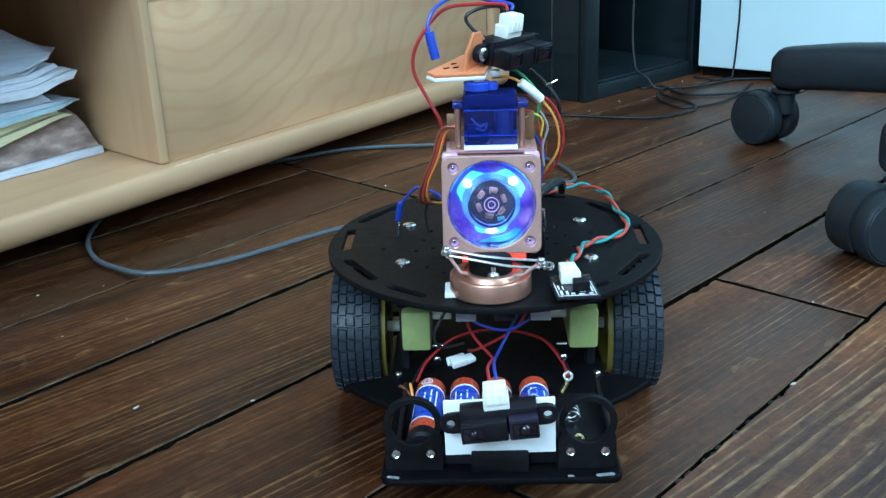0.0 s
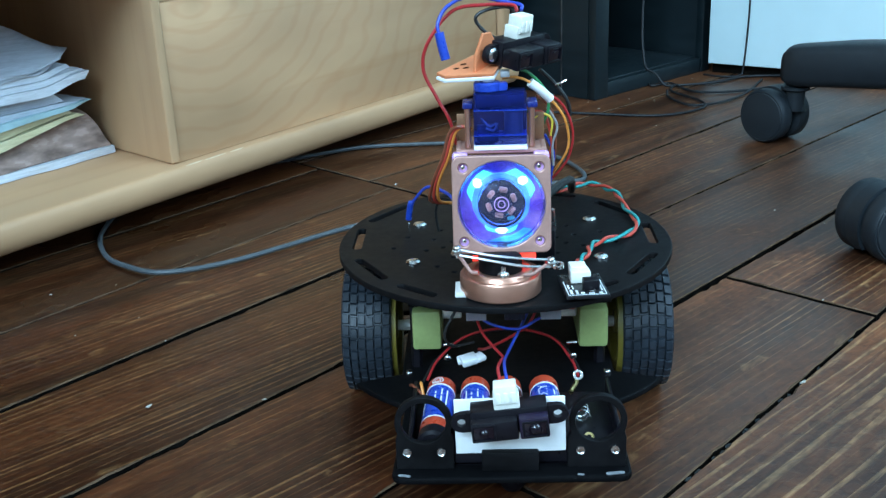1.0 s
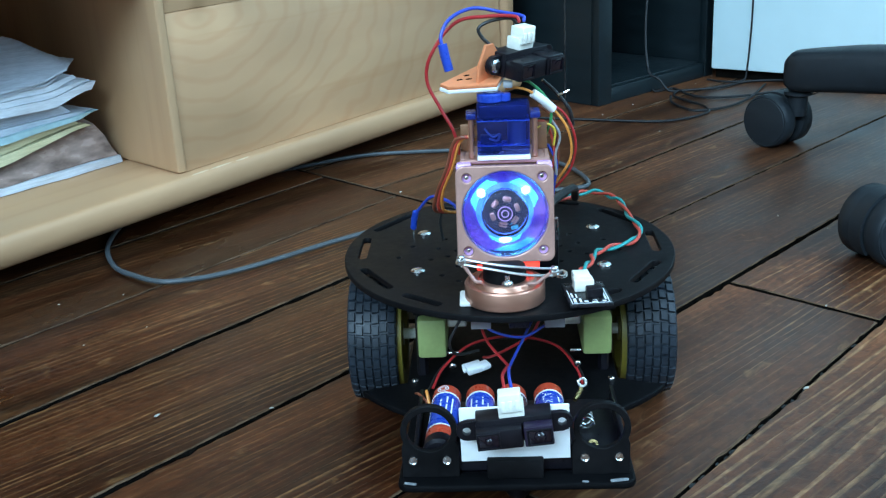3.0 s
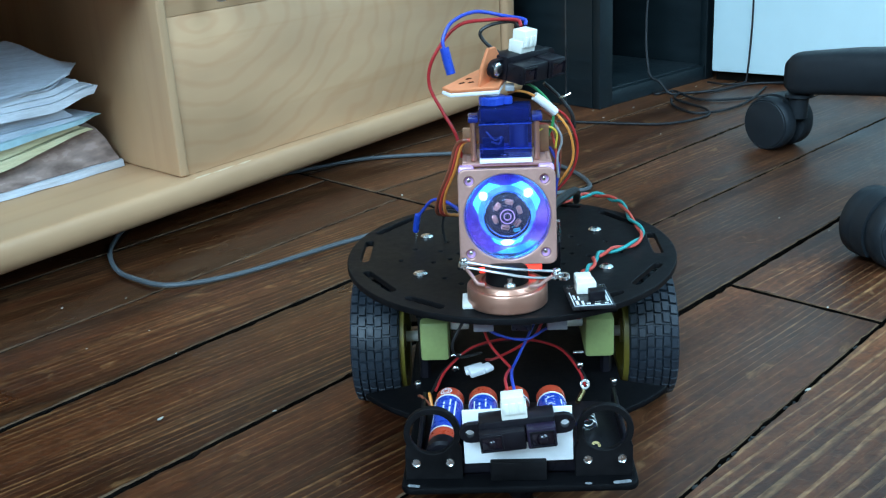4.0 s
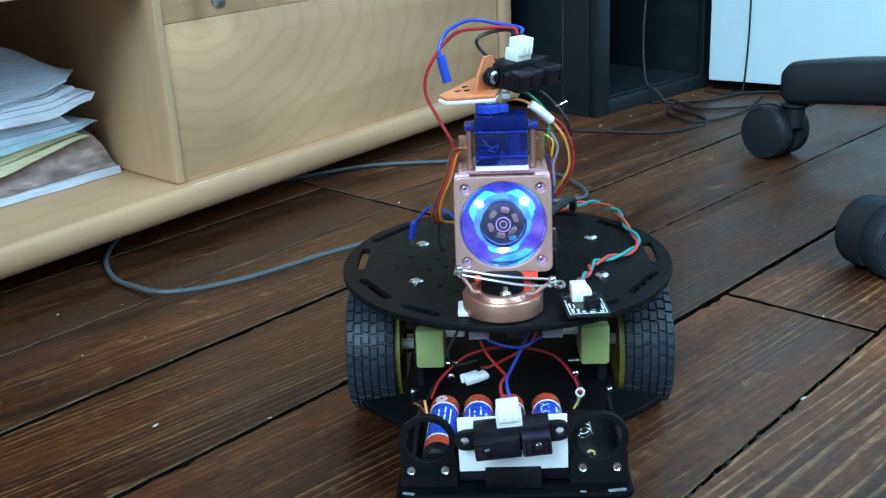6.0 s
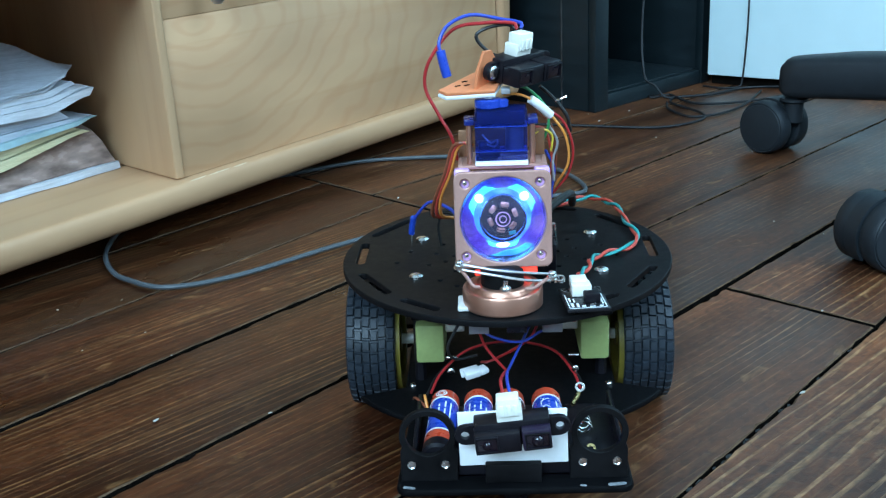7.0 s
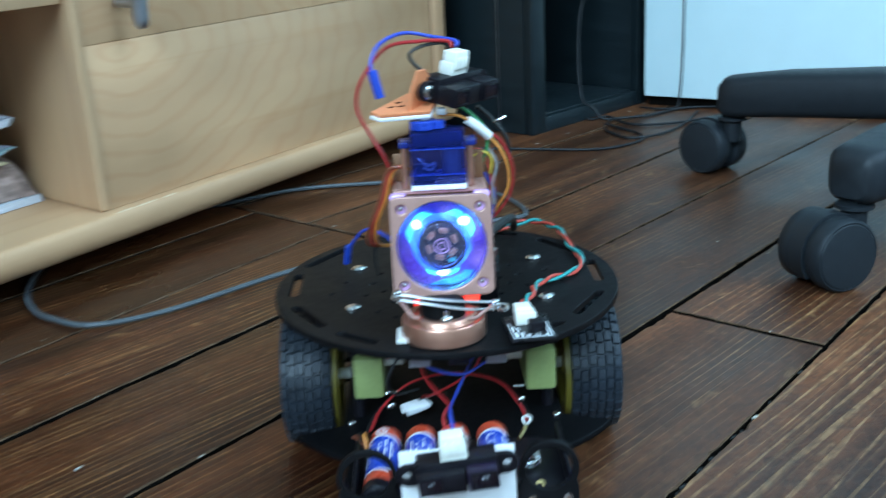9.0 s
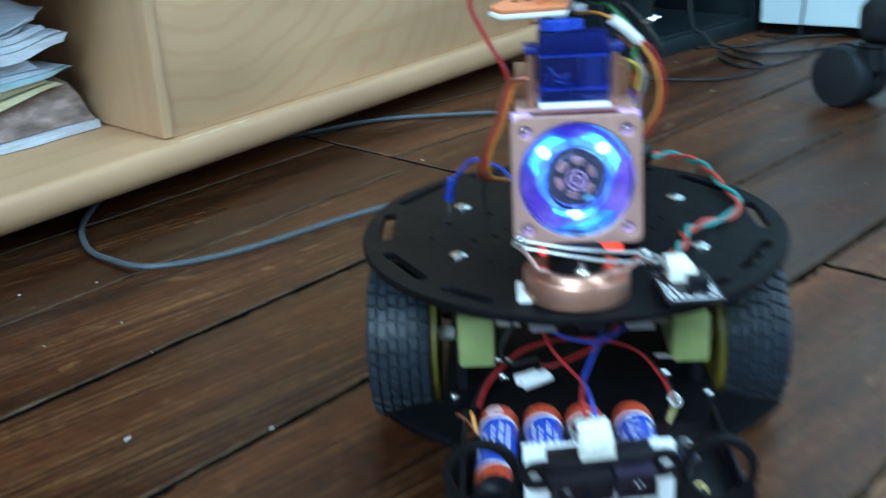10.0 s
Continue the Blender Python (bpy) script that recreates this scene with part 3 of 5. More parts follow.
def black_unit():
    c = thing("black_shelf_unit", "black stained wooden shelf unit with an open front", "shelf unit", UNIT)
    w, d = 0.221, 0.34
    part("side_panel", box((0, 0.0105, 0.0), (0.020, d, 0.8), 0.0012), BLACKWOOD, c)
    part("side_panel", box((w - 0.014, 0.0105, 0.0), (w, d, 0.8), 0.0012), BLACKWOOD, c)
    part("edge_strip", box((-0.0008, 0.0455, 0.0), (-0.0001, 0.0469, 0.8)), GREYMETAL, c, "thin grey edge strip")
    part("front_post", box((0, 0.0, 0.0), (0.0225, 0.010, 0.8), 0.0012), BLACKWOOD, c)
    part("front_post", box((w - 0.017, 0.0, 0.0), (w, 0.010, 0.8), 0.0012), BLACKWOOD, c)
    part("bottom_board", box((0.0205, 0.0108, 0.004), (w - 0.0145, d - 0.002, 0.0175), 0.0012), BLACKWOOD, c)
    part("front_rail", box((0.023, 0.001, 0.0), (w - 0.0175, 0.0102, 0.0165), 0.0012), BLACKWOOD, c)
    part("back_panel", box((0, d + 0.0005, 0.0), (w, d + 0.008, 0.8)), BLACKWOOD, c)
    part("shelf", box((0.0205, 0.012, 0.33), (w - 0.0145, d - 0.002, 0.35), 0.0012), BLACKWOOD, c)
    part("top_board", box((-0.004, -0.002, 0.801), (w, d + 0.01, 0.822), 0.001), BLACKWOOD, c)


black_unit()


# ---- office chair foot ----
def chair():
    hub = Vector((0.469, 0.353, 0))
    c = thing("office_chair", "black nylon office chair base on twin-wheel castors", "chair", pose(*hub))
    first = Vector((0.270, 0.500, 0)) - hub
    R, a0 = first.length, math.degrees(math.atan2(first.y, first.x))
    part("hub", lathe([(0, 0.064), (0.036, 0.064), (0.040, 0.072), (0.038, 0.118), (0.030, 0.15), (0, 0.15)], 32), NYLON, c)
    part("gas_column", lathe([(0, 0.151), (0.025, 0.151), (0.025, 0.36), (0.014, 0.361), (0.014, 0.45), (0, 0.45)], 32), NYLON, c)
    turn = (40, 110, 200, 300, 8)
    for k in range(5):
        ang = a0 + 72 * k
        m = pose(0, 0, 0, 0, 0, ang)
        b = bmesh.new()
        secs = []
        for r, zb, zt, w in ((0.036, 0.066, 0.106, 0.027), (0.12, 0.0605, 0.1005, 0.0245), (0.20, 0.0560, 0.0945, 0.0220), (R - 0.006, 0.0528, 0.0890, 0.0200), (R + 0.004, 0.053, 0.0875, 0.0178), (R + 0.010, 0.0565, 0.081, 0.0125)):
            h = (zt - zb) / 2
            ring = []
            for i in range(16):
                t = 2 * math.pi * i / 16
                cs, sn = math.cos(t), math.sin(t)
                ring.append(b.verts.new((r, w * math.copysign(abs(cs) ** 0.45, cs), (zb + zt) / 2 + h * math.copysign(abs(sn) ** 0.55, sn))))
            secs.append(ring)
        for p, q in zip(secs, secs[1:]):
            for i in range(16):
                b.faces.new((p[i], p[(i + 1) % 16], q[(i + 1) % 16], q[i]))
        b.faces.new(secs[0][::-1])
        b.faces.new(secs[-1])
        bmesh.ops.transform(b, matrix=m, verts=b.verts)
        part("arm", b, NYLON, c, smooth=50)
        # castor: stem, fork housing and two wheels
        at = m @ Vector((R, 0, 0))
        cm = pose(at.x, at.y, 0, 0, 0, turn[k])
        cas = part("castor", merge(rod(0.0055, 0.046, 0.0560, m=cm), lathe([(0, 0.030), (0.0080, 0.030), (0.0085, 0.042), (0.0085, 0.0475), (0.0125, 0.0490), (0.0125, 0.0515), (0.009, 0.0525), (0, 0.0525)], 20, cm)), NYLON, c)
        hood = bmesh.new()
        arcs = []
        for rr in (0.0150, 0.0252):
            for x in (-0.0060, 0.0060):
                arcs.append([hood.verts.new((x, 0.020 + rr * math.cos(radians(t)), 0.0240 + rr * math.sin(radians(t)))) for t in range(-40, 131, 10)])
        for p, q in ((0, 1), (1, 3), (3, 2), (2, 0)):
            for i in range(len(arcs[0]) - 1):
                hood.faces.new((arcs[p][i], arcs[p][i + 1], arcs[q][i + 1], arcs[q][i]))
        bmesh.ops.transform(hood, matrix=cm, verts=hood.verts)
        part("housing", hood, NYLON, cas)
        for sx in (-1, 1):
            w = lathe([(0, 0.005), (0.021, 0.005), (0.0255, 0.007), (0.0265, 0.010), (0.0265, 0.020), (0.0245, 0.0225), (0.0235, 0.0222), (0.0228, 0.0232), (0.012, 0.0248), (0, 0.0252)], 40)
            bmesh.ops.transform(w, matrix=cm @ pose(0, 0.020, 0.0240, 0, 90 * sx, 0) @ Matrix.Diagonal((0.905, 0.905, 0.9, 1)), verts=w.verts)
            part("wheel", w, NYLON, cas)


chair()


# ---- cables on the floor ----
def cable(name, pts, r, material, label):
    ob = part(name, tube(pts, r, 8, 8), material)
    return tagged(ob, label, "cable")


cable("grey_cable", [(-0.30, 0.42, 0.0026), (-0.292, 0.35, 0.0026), (-0.290, 0.300, 0.0026), (-0.284, 0.262, 0.0026), (-0.268, 0.226, 0.0026), (-0.250, 0.207, 0.0026), (-0.220, 0.192, 0.0026),
                     (-0.176, 0.212, 0.0026), (-0.110, 0.274, 0.0026), (-0.03, 0.335, 0.0026), (0.04, 0.375, 0.0026), (0.075, 0.395, 0.0026), (0.05, 0.47, 0.0026),
                     (-0.02, 0.515, 0.0026), (-0.048, 0.519, 0.0026), (-0.121, 0.511, 0.0026), (-0.187, 0.470, 0.0026), (-0.26, 0.43, 0.0026), (-0.36, 0.42, 0.0026)],
      0.0018, GREYCABLE, "grey round network cable looped on the wooden floor")
cable("black_cable", [UNIT @ Vector(p) for p in ((0.180, 0.06, 0.32), (0.164, 0.045, 0.17), (0.134, 0.035, 0.105), (0.116, 0.024, 0.060), (0.106, 0.014, 0.032), (0.101, 0.006, 0.0195), (0.102, -0.006, 0.014), (0.106, -0.016, 0.0022),
                      (0.115, -0.030, 0.0022), (0.150, -0.052, 0.0022), (0.200, -0.062, 0.0022), (0.235, -0.10, 0.0022))],
      0.0014, BLACKCABLE, "thin black cable trailing out of the shelf unit")
cable("black_cable", [(0.12, 0.86, 0.0022), (0.1753, 0.7794, 0.0022), (0.1839, 0.7613, 0.0022), (0.205, 0.7738, 0.0022), (0.2152, 0.7395, 0.0022), (0.2276, 0.7217, 0.0022), (0.2514, 0.7174, 0.0022), (0.2873, 0.7264, 0.0022), (0.33, 0.75, 0.0022)],
      0.0013, BLACKCABLE, "thin black cable winding across the floor")
cable("black_cable", [(0.1933, 0.7201, 0.0048), (0.1920, 0.6980, 0.0022), (0.2042, 0.6598, 0.0022), (0.2214, 0.6569, 0.0022), (0.2483, 0.6735, 0.0022), (0.2780, 0.7127, 0.0022), (0.31, 0.78, 0.0022)],
      0.0013, BLACKCABLE, "thin black cable lying in a bow on the floor")
cable("hanging_cable", [ROOM @ Vector(p) for p in ((0.8385, 0.188, 0.60), (0.8385, 0.1885, 0.25), (0.8385, 0.1894, 0.0967), (0.8385, 0.1901, 0.0581), (0.8385, 0.1930, 0.012), (0.834, 0.196, 0.0022), (0.82, 0.212, 0.0022), (0.824, 0.235, 0.0022))],
      0.0011, BLACKCABLE, "thin black cable hanging down the white doors")
cable("black_cable", [(0.0, 0.66, 0.002), (0.05, 0.645, 0.002), (0.10, 0.630, 0.002), (0.169, 0.613, 0.002), (0.215, 0.640, 0.002), (0.222, 0.675, 0.002), (0.200, 0.73, 0.002), (0.21, 0.765, 0.002)],
      0.0013, BLACKCABLE, "thin black cable curled on the floor beside the shelf unit")


def crumbs():
    """Bits of plaster and wood lying on the boards."""
    rnd = random.Random(8)
    for x, y, size in ((-0.120, 0.0105, 0.0014), (-0.177, 0.004, 0.0026), (0.149, 0.019, 0.0022), (-0.080, 0.392, 0.0016), (-0.283, 0.160, 0.0013), (-0.246, 0.175, 0.0009), (0.113, 0.655, 0.0016), (0.235, 0.80, 0.002), (-0.09, 0.137, 0.0009), (0.19, 0.126, 0.0015), (0.150, 0.700, 0.0014), (0.128, 0.742, 0.0011), (0.175, 0.690, 0.0010), (0.105, 0.690, 0.0012), (0.160, 0.575, 0.0011), (0.262, 0.845, 0.0013), (0.205, 0.300, 0.0012), (0.232, 0.268, 0.0009), (-0.215, 0.120, 0.0008), (-0.245, 0.095, 0.0009), (-0.190, 0.085, 0.0008)):
        b = bmesh.new()
        bmesh.ops.create_icosphere(b, subdivisions=1, radius=size)
        for v in b.verts:
            v.co *= rnd.uniform(0.6, 1.1)
            v.co.z = max(-0.3 * size, v.co.z * 0.45)
            v.co.y *= 0.45
        ob = part("plaster_crumb", b, CRUMB, smooth=0)
        ob.matrix_basis = pose(x, y, 0.0006 + 0.3 * size, 0, 0, rnd.uniform(20, 70))
        tagged(ob, "small white crumb of plaster on the floorboards", "crumb", "crumbs on the floor")
    for x, y in ((0.035, 0.020), (0.047, 0.034), (0.058, 0.018), (0.066, 0.042), (0.080, 0.026), (0.125, 0.030), (0.140, 0.018), (0.090, 0.060), (0.052, 0.070), (0.030, 0.055)):
        b = bmesh.new()
        bmesh.ops.create_icosphere(b, subdivisions=1, radius=rnd.uniform(0.0010, 0.0022))
        for v in b.verts:
            v.co *= rnd.uniform(0.6, 1.2)
            v.co.z = max(-0.0003, v.co.z * 0.35)
        ob = part("dust_flake", b, LINT, smooth=0)
        ob.matrix_basis = UNIT @ pose(x, y, 0.0179, 0, 0, rnd.uniform(0, 180))
        tagged(ob, "grey flake of dust on the black shelf board", "dust", "dust on the shelf")
    for along_s in (0.004, 0.012, 0.027, 0.034, 0.041, 0.058, 0.071, 0.079, 0.096, 0.104, 0.118, 0.141, 0.163, 0.184):
        b = bmesh.new()
        bmesh.ops.create_icosphere(b, subdivisions=2, radius=rnd.uniform(0.0006, 0.0012))
        for v in b.verts:
            v.co *= rnd.uniform(0.45, 1.35)
            v.co.x *= 2.2
        ob = part("lint", b, LINT, smooth=0)
        ob.matrix_basis = pose(0, 0, 0, 0, 0, 47) @ pose(along_s, -0.1025 + along_s * 0.0729 + rnd.uniform(-0.0008, 0.0008), -0.0018, 0, 0, rnd.uniform(-20, 20))
        tagged(ob, "grey tuft of lint caught in the floor joint", "lint", "lint in the floor joint")


crumbs()


# ---- the robot car ----
ROBOT = thing("robot_car", "black two-wheeled robot car with copper fan head on wooden floor", "robot", pose(0, 0, 0))
CX, CY = 0.0015, 0.028          # middle of the round plates
TOP = 0.0770                    # upper face of the upper plate
LOW = 0.0245                    # upper face of the lower plate


def chassis():
    slots = [((-0.070, 0.020), (-0.070, 0.047)), ((-0.067, 0.002), (-0.054, -0.021)), ((-0.066, 0.062), (-0.050, 0.086)), ((-0.045, -0.032), (-0.031, -0.043)), ((-0.037, 0.098), (-0.020, 0.104))]
    holes = []
    for a, b in slots:
        holes.append(slot_pts(a, b, 0.0021))
        holes.append(slot_pts((2 * CX - a[0], a[1]), (2 * CX - b[0], b[1]), 0.0021))
    dots = [(-0.028, 0.018), (-0.024, 0.026), (-0.033, 0.030), (-0.023, 0.004), (-0.030, -0.008), (-0.022, -0.016), (-0.036, 0.014), (-0.052, 0.018), (-0.030, 0.044), (-0.046, 0.034)]
    for x, y in dots:
        holes.append(ring_pts(x, y, 0.0012, n=8))
        holes.append(ring_pts(2 * CX - x, y + 0.003, 0.0012, n=8))
    up = part("upper_plate", sheet([ring_pts(CX, CY, 0.0805, 0.0875, 96)] + holes, TOP - 0.003, TOP, 0.0005), ACRYLIC, ROBOT, "round slotted matt black upper plate")
    for x, y in ((-0.041, 0.052), (-0.0415, -0.003), (0.0455, 0.055), (0.0455, -0.001)):
        panhead(up, (x, y, TOP), 0.0034, 0.0019)
        part("standoff", lathe([(0, LOW + 0.0002), (0.0027, LOW + 0.0002), (0.0027, TOP - 0.0032), (0, TOP - 0.0032)], 6, pose(x, y, 0)), GLOSSBLACK, ROBOT)
    # lower plate: round, cut away for the wheels, drawn out into a nose
    r, w = 0.0855, 0.0465
    a = math.degrees(math.asin(w / r))
    wheel = 0.0375
    notch_x = 0.050
    an = math.degrees(math.asin(wheel / r))
    right = ring_pts(CX, CY, r, n=12, a0=-90 + a, a1=-34)
    out = right + [(CX + notch_x, CY - wheel - 0.002), (CX + notch_x, CY + wheel)] + ring_pts(CX, CY, r, n=30, a0=an, a1=180 - an)
    out += [(CX - notch_x, CY + wheel), (CX - notch_x, CY - wheel - 0.002)] + ring_pts(CX, CY, r, n=12, a0=214, a1=270 - a)
    out += ring_pts(CX - w + 0.0031, -0.1012, 0.005, n=5, a0=180, a1=270) + ring_pts(CX + w - 0.0049, -0.1012, 0.005, n=5, a0=270, a1=360)
    part("lower_plate", sheet([out], LOW - 0.003, LOW, 0.0010), GLOSSEDGE, ROBOT, "matt black lower plate with a square nose")
    part("worn_edge", sheet([slot_pts((CX - 0.0450, -0.1036), (CX - 0.0415, -0.1044), 0.0008)], LOW, LOW + 0.0003, 0.0001), CHIP, ROBOT, "bare chipped patch on the plate corner")
    part("worn_edge", sheet([slot_pts((CX + 0.0370, -0.1044), (CX + 0.0425, -0.1036), 0.0010)], LOW, LOW + 0.0003, 0.0001), CHIP, ROBOT, "bare chipped patch on the plate corner")
    part("worn_edge", sheet([slot_pts((CX + 0.0255, -0.1046), (CX + 0.0270, -0.1048), 0.0006)], LOW, LOW + 0.0003, 0.0001), CHIP, ROBOT, "bare chipped patch on the plate edge")
    for x, y in ((-0.0450, -0.0110), (0.0480, -0.0130), (-0.0300, 0.0700), (0.0330, 0.0700)):
        panhead(ROBOT, (x, y, LOW), 0.0018, 0.0014)
    # ball castor under the nose
    part("front_skid", lathe([(0, 0.0002), (0.004, 0.0012), (0.0065, 0.005), (0.0075, 0.012), (0.0075, LOW - 0.0032), (0, LOW - 0.0032)], 24, pose(CX, -0.075, 0)), GLOSSBLACK, ROBOT)


chassis()


def wheels():
    R = 0.0325
    for side in (-1, 1):
        m = pose(CX + side * 0.0660, CY, R, 0, 90 * side, 0)     # z outwards
        hub = part("wheel", lathe([(0, -0.0120), (0.006, -0.0120), (0.006, -0.0060), (0.020, -0.0060), (0.020, -0.0125), (0.0265, -0.0128), (0.0268, -0.0110), (0.0268, 0.0118), (0.0255, 0.0122),
                                          (0.0200, 0.0110), (0.0200, 0.0060), (0.006, 0.0060), (0.006, 0.0105), (0, 0.0105)], 48, m), RIMYELLOW, ROBOT, "yellow plastic rim")
        t = bmesh.new()
        zs = []
        inner, outer, columns = -0.0104, 0.0128, 6
        wide = (outer - inner) / columns
        for col in range(columns):
            z0 = inner + col * wide
            zs += [(z0 + 0.00005, 0, col), (z0 + 0.0004, 1, col), (z0 + wide - 0.0006, 1, col), (z0 + wide - 0.00025, 0, col)]
        around = []
        pitch = 36
        for k in range(pitch):
            around += [(k + 0.0, 0), (k + 0.16, 0), (k + 0.22, 1), (k + 0.60, 1), (k + 0.94, 1)]
        rings = []
        for step, high in around:
            ring = []
            for z, up, col in zs:
                a = 2 * math.pi * (step + 0.22 * (col % 2) + 0.18 * abs(z - 0.0016) / 0.0112) / pitch
                r = R - 0.0011 * (abs(z - 0.0016) / 0.0112) ** 3 - (0.0 if high and up else 0.0014)
                ring.append(t.verts.new((r * math.cos(a), r * math.sin(a), z)))
            a = 2 * math.pi * (step + 0.18) / pitch
            ring = [t.verts.new((0.0269 * math.cos(a), 0.0269 * math.sin(a), inner + 0.001)), t.verts.new((0.0295 * math.cos(a), 0.0295 * math.sin(a), inner - 0.0003))] + ring
            ring += [t.verts.new((0.0295 * math.cos(a), 0.0295 * math.sin(a), 0.0131)), t.verts.new((0.0269 * math.cos(a), 0.0269 * math.sin(a), 0.0117))]
            rings.append(ring)
        for p, q in zip(rings, rings[1:] + rings[:1]):
            for i in range(len(p) - 1):
                t.faces.new((p[i], p[i + 1], q[i + 1], q[i]))
        bmesh.ops.transform(t, matrix=m, verts=t.verts)
        part("tyre", t, RUBBER, hub, "black rubber tyre with block tread", 30)
        # gear motor
        x = CX + side * (0.0400 if side > 0 else 0.0375)
        g = part("gear_motor", box((x - 0.0068, -0.012, 0.0365), (x + 0.0068, 0.050, 0.0560), 0.0016), MOTORGREEN, ROBOT, "pale green-yellow gear motor")
        part("motor_tail", rod(0.0095, 0.0502, 0.078, 0.001, m=pose(x, 0, 0.044, -90)), STEEL, g)
        part("axle", rod(0.0027, 0.0073, 0.0170, m=pose(x, CY, R, 0, 90 * side)), WHITEPLASTIC, g)
        panhead(g, (0, 0, 0), 0.0016, 0.001, m=pose(x - side * 0.0095, -0.0145, 0.0335, 90))
        part("mount_screw", rod(0.0008, 0.0, 0.005, m=pose(x - side * 0.0073, -0.008, 0.0375, 0, -90 * side)), STEEL, g)
        part("collar", rod(0.0034, 0.0, 0.0090, 0.0005, m=pose(x - side * 0.0073, -0.002, 0.0520, 0, -90 * side)), WHITEPLASTIC, g, "white nylon spacer")
        part("motor_mount", box((x - 0.009, -0.006, 0.0562), (x + 0.009, 0.04, TOP - 0.0032), 0.0008), ACRYLIC, ROBOT)


wheels()


def text_mesh(words, size):
    cu = bpy.data.curves.new("words", "FONT")
    cu.body, cu.size, cu.align_x, cu.align_y, cu.resolution_u = words, size, "CENTER", "CENTER", 2
    ob = new("words", cu)
    bpy.context.view_layer.update()
    me = bpy.data.meshes.new_from_object(ob)
    bpy.data.objects.remove(ob)
    bpy.data.curves.remove(cu)
    return me


def batteries():
    words = text_mesh("ALKALINE", 0.0058)
    R, zc = 0.0063, LOW + 0.0020 + 0.0064
    tray = box((-0.041, -0.0965, LOW + 0.0002), (0.046, -0.0365, LOW + 0.0018), 0.0005)
    box((-0.041, -0.0965, LOW + 0.0002), (-0.0392, -0.0365, LOW + 0.0085), 0.0005, bm=tray)
    box((0.0442, -0.0965, LOW + 0.0002), (0.046, -0.0365, LOW + 0.0085), 0.0005, bm=tray)
    box((-0.0391, -0.0965, LOW + 0.0002), (0.0441, -0.0953, LOW + 0.0075), 0.0004, bm=tray)
    holder = part("battery_tray", tray, GLOSSBLACK, ROBOT, "black battery tray")
    for k, x in enumerate((-0.0305, -0.0140, 0.0012, 0.0172)):
        m = pose(x, -0.0945, zc, -90, 0, (-2.5, -0.5, 1, 1)[k])    # z backwards
        dark = k == 2
        cell = part("battery", lathe([(0, 0.0), (R, 0.0), (R, 0.0425), (0, 0.0425)], 32, m), CELLDARK if dark else CELLBLUE, ROBOT,
                    "dark battery with red ends" if dark else "blue and orange-red battery")
        part("near_band", lathe([(R, 0.0060), (R + 0.0001, 0.0060), (R + 0.0001, 0.0125), (R, 0.0125)], 32, m), CELLRED, cell)
        part("near_cap", lathe([(0, -0.0010), (R - 0.0010, -0.0010), (R + 0.0002, 0.0002), (R + 0.0002, 0.0059), (R, 0.0059)], 32, m), GLOSSBLACK, cell, "black end cap")
        part("stripe", lathe([(R, 0.0127), (R + 0.0001, 0.0127), (R + 0.0001, 0.0138), (R, 0.0138)], 32, m), PRINT, cell)
        part("far_band", lathe([(0, 0.0426), (R, 0.0426), (R + 0.0001, 0.0427), (R + 0.0001, 0.0488), (R - 0.001, 0.0500), (0, 0.0500)], 32, m), CELLRED, cell)
        part("stripe", lathe([(R, 0.0412), (R + 0.0001, 0.0412), (R + 0.0001, 0.0424), (R, 0.0424)], 32, m), PRINT, cell)
        part("cap", lathe([(0, 0.0501), (0.0027, 0.0501), (0.0027, 0.0512), (0.002, 0.0517), (0, 0.0517)], 16, m), STEEL, cell)

        def wrap(me, along_axis, turn, flip=False):
            """Lays flat print (x along the cell, y round it) on the cell."""
            for v in me.vertices:
                a = radians(turn) + v.co.y / R
                v.co = Vector((R * 1.02 * math.sin(a), -R * 1.02 * math.cos(a), along_axis + v.co.x))
            me.transform(m)
            return me

        if k == 3:
            me = words.copy()
            for v in me.vertices:
                v.co.x = -v.co.x
            part("print", wrap(me, 0.0268, -14), PRINT, cell, smooth=0)
        if k == 0:
            b = bmesh.new()
            for r0, r1 in ((0.0011, 0.0016), (0.0021, 0.0027)):
                ends = [[b.verts.new((rr * math.cos(t * math.pi / 12), rr * math.sin(t * math.pi / 12), 0)) for t in range(24)] for rr in (r0, r1)]
                for t in range(24):
                    b.faces.new((ends[0][t], ends[0][(t + 1) % 24], ends[1][(t + 1) % 24], ends[1][t]))
            me = bpy.data.meshes.new("print")
            b.to_mesh(me)
            b.free()
            part("print", wrap(me, 0.0456, -12), PRINT, cell, smooth=0)
        rnd = random.Random(k)
        for line in range(5):
            turn = (-58, -34, -12, 12, 34)[line] if k != 3 else (-62, -48, 34, 52, 70)[line]
            b = bmesh.new()
            n = 14
            length = rnd.uniform(0.008, 0.021)
            rows = [[b.verts.new((0.028 - length / 2 + length * i / n, s * 0.00035, 0)) for i in range(n + 1)] for s in (-1, 1)]
            for i in range(0, n):
                if rnd.random() < 0.78:
                    b.faces.new((rows[0][i], rows[0][i + 1], rows[1][i + 1], rows[1][i]))
            me = bpy.data.meshes.new("print")
            b.to_mesh(me)
            b.free()
            part("print", wrap(me, 0, turn), PRINT, cell, smooth=0)
    # end springs, contact and lug of the tray
    coil = [(0.0315 + 0.0030 * math.cos(t * 0.6), -0.070 + 0.0007 * t * 0.5, LOW + 0.0065 + 0.0030 * math.sin(t * 0.6)) for t in range(0, 26)]
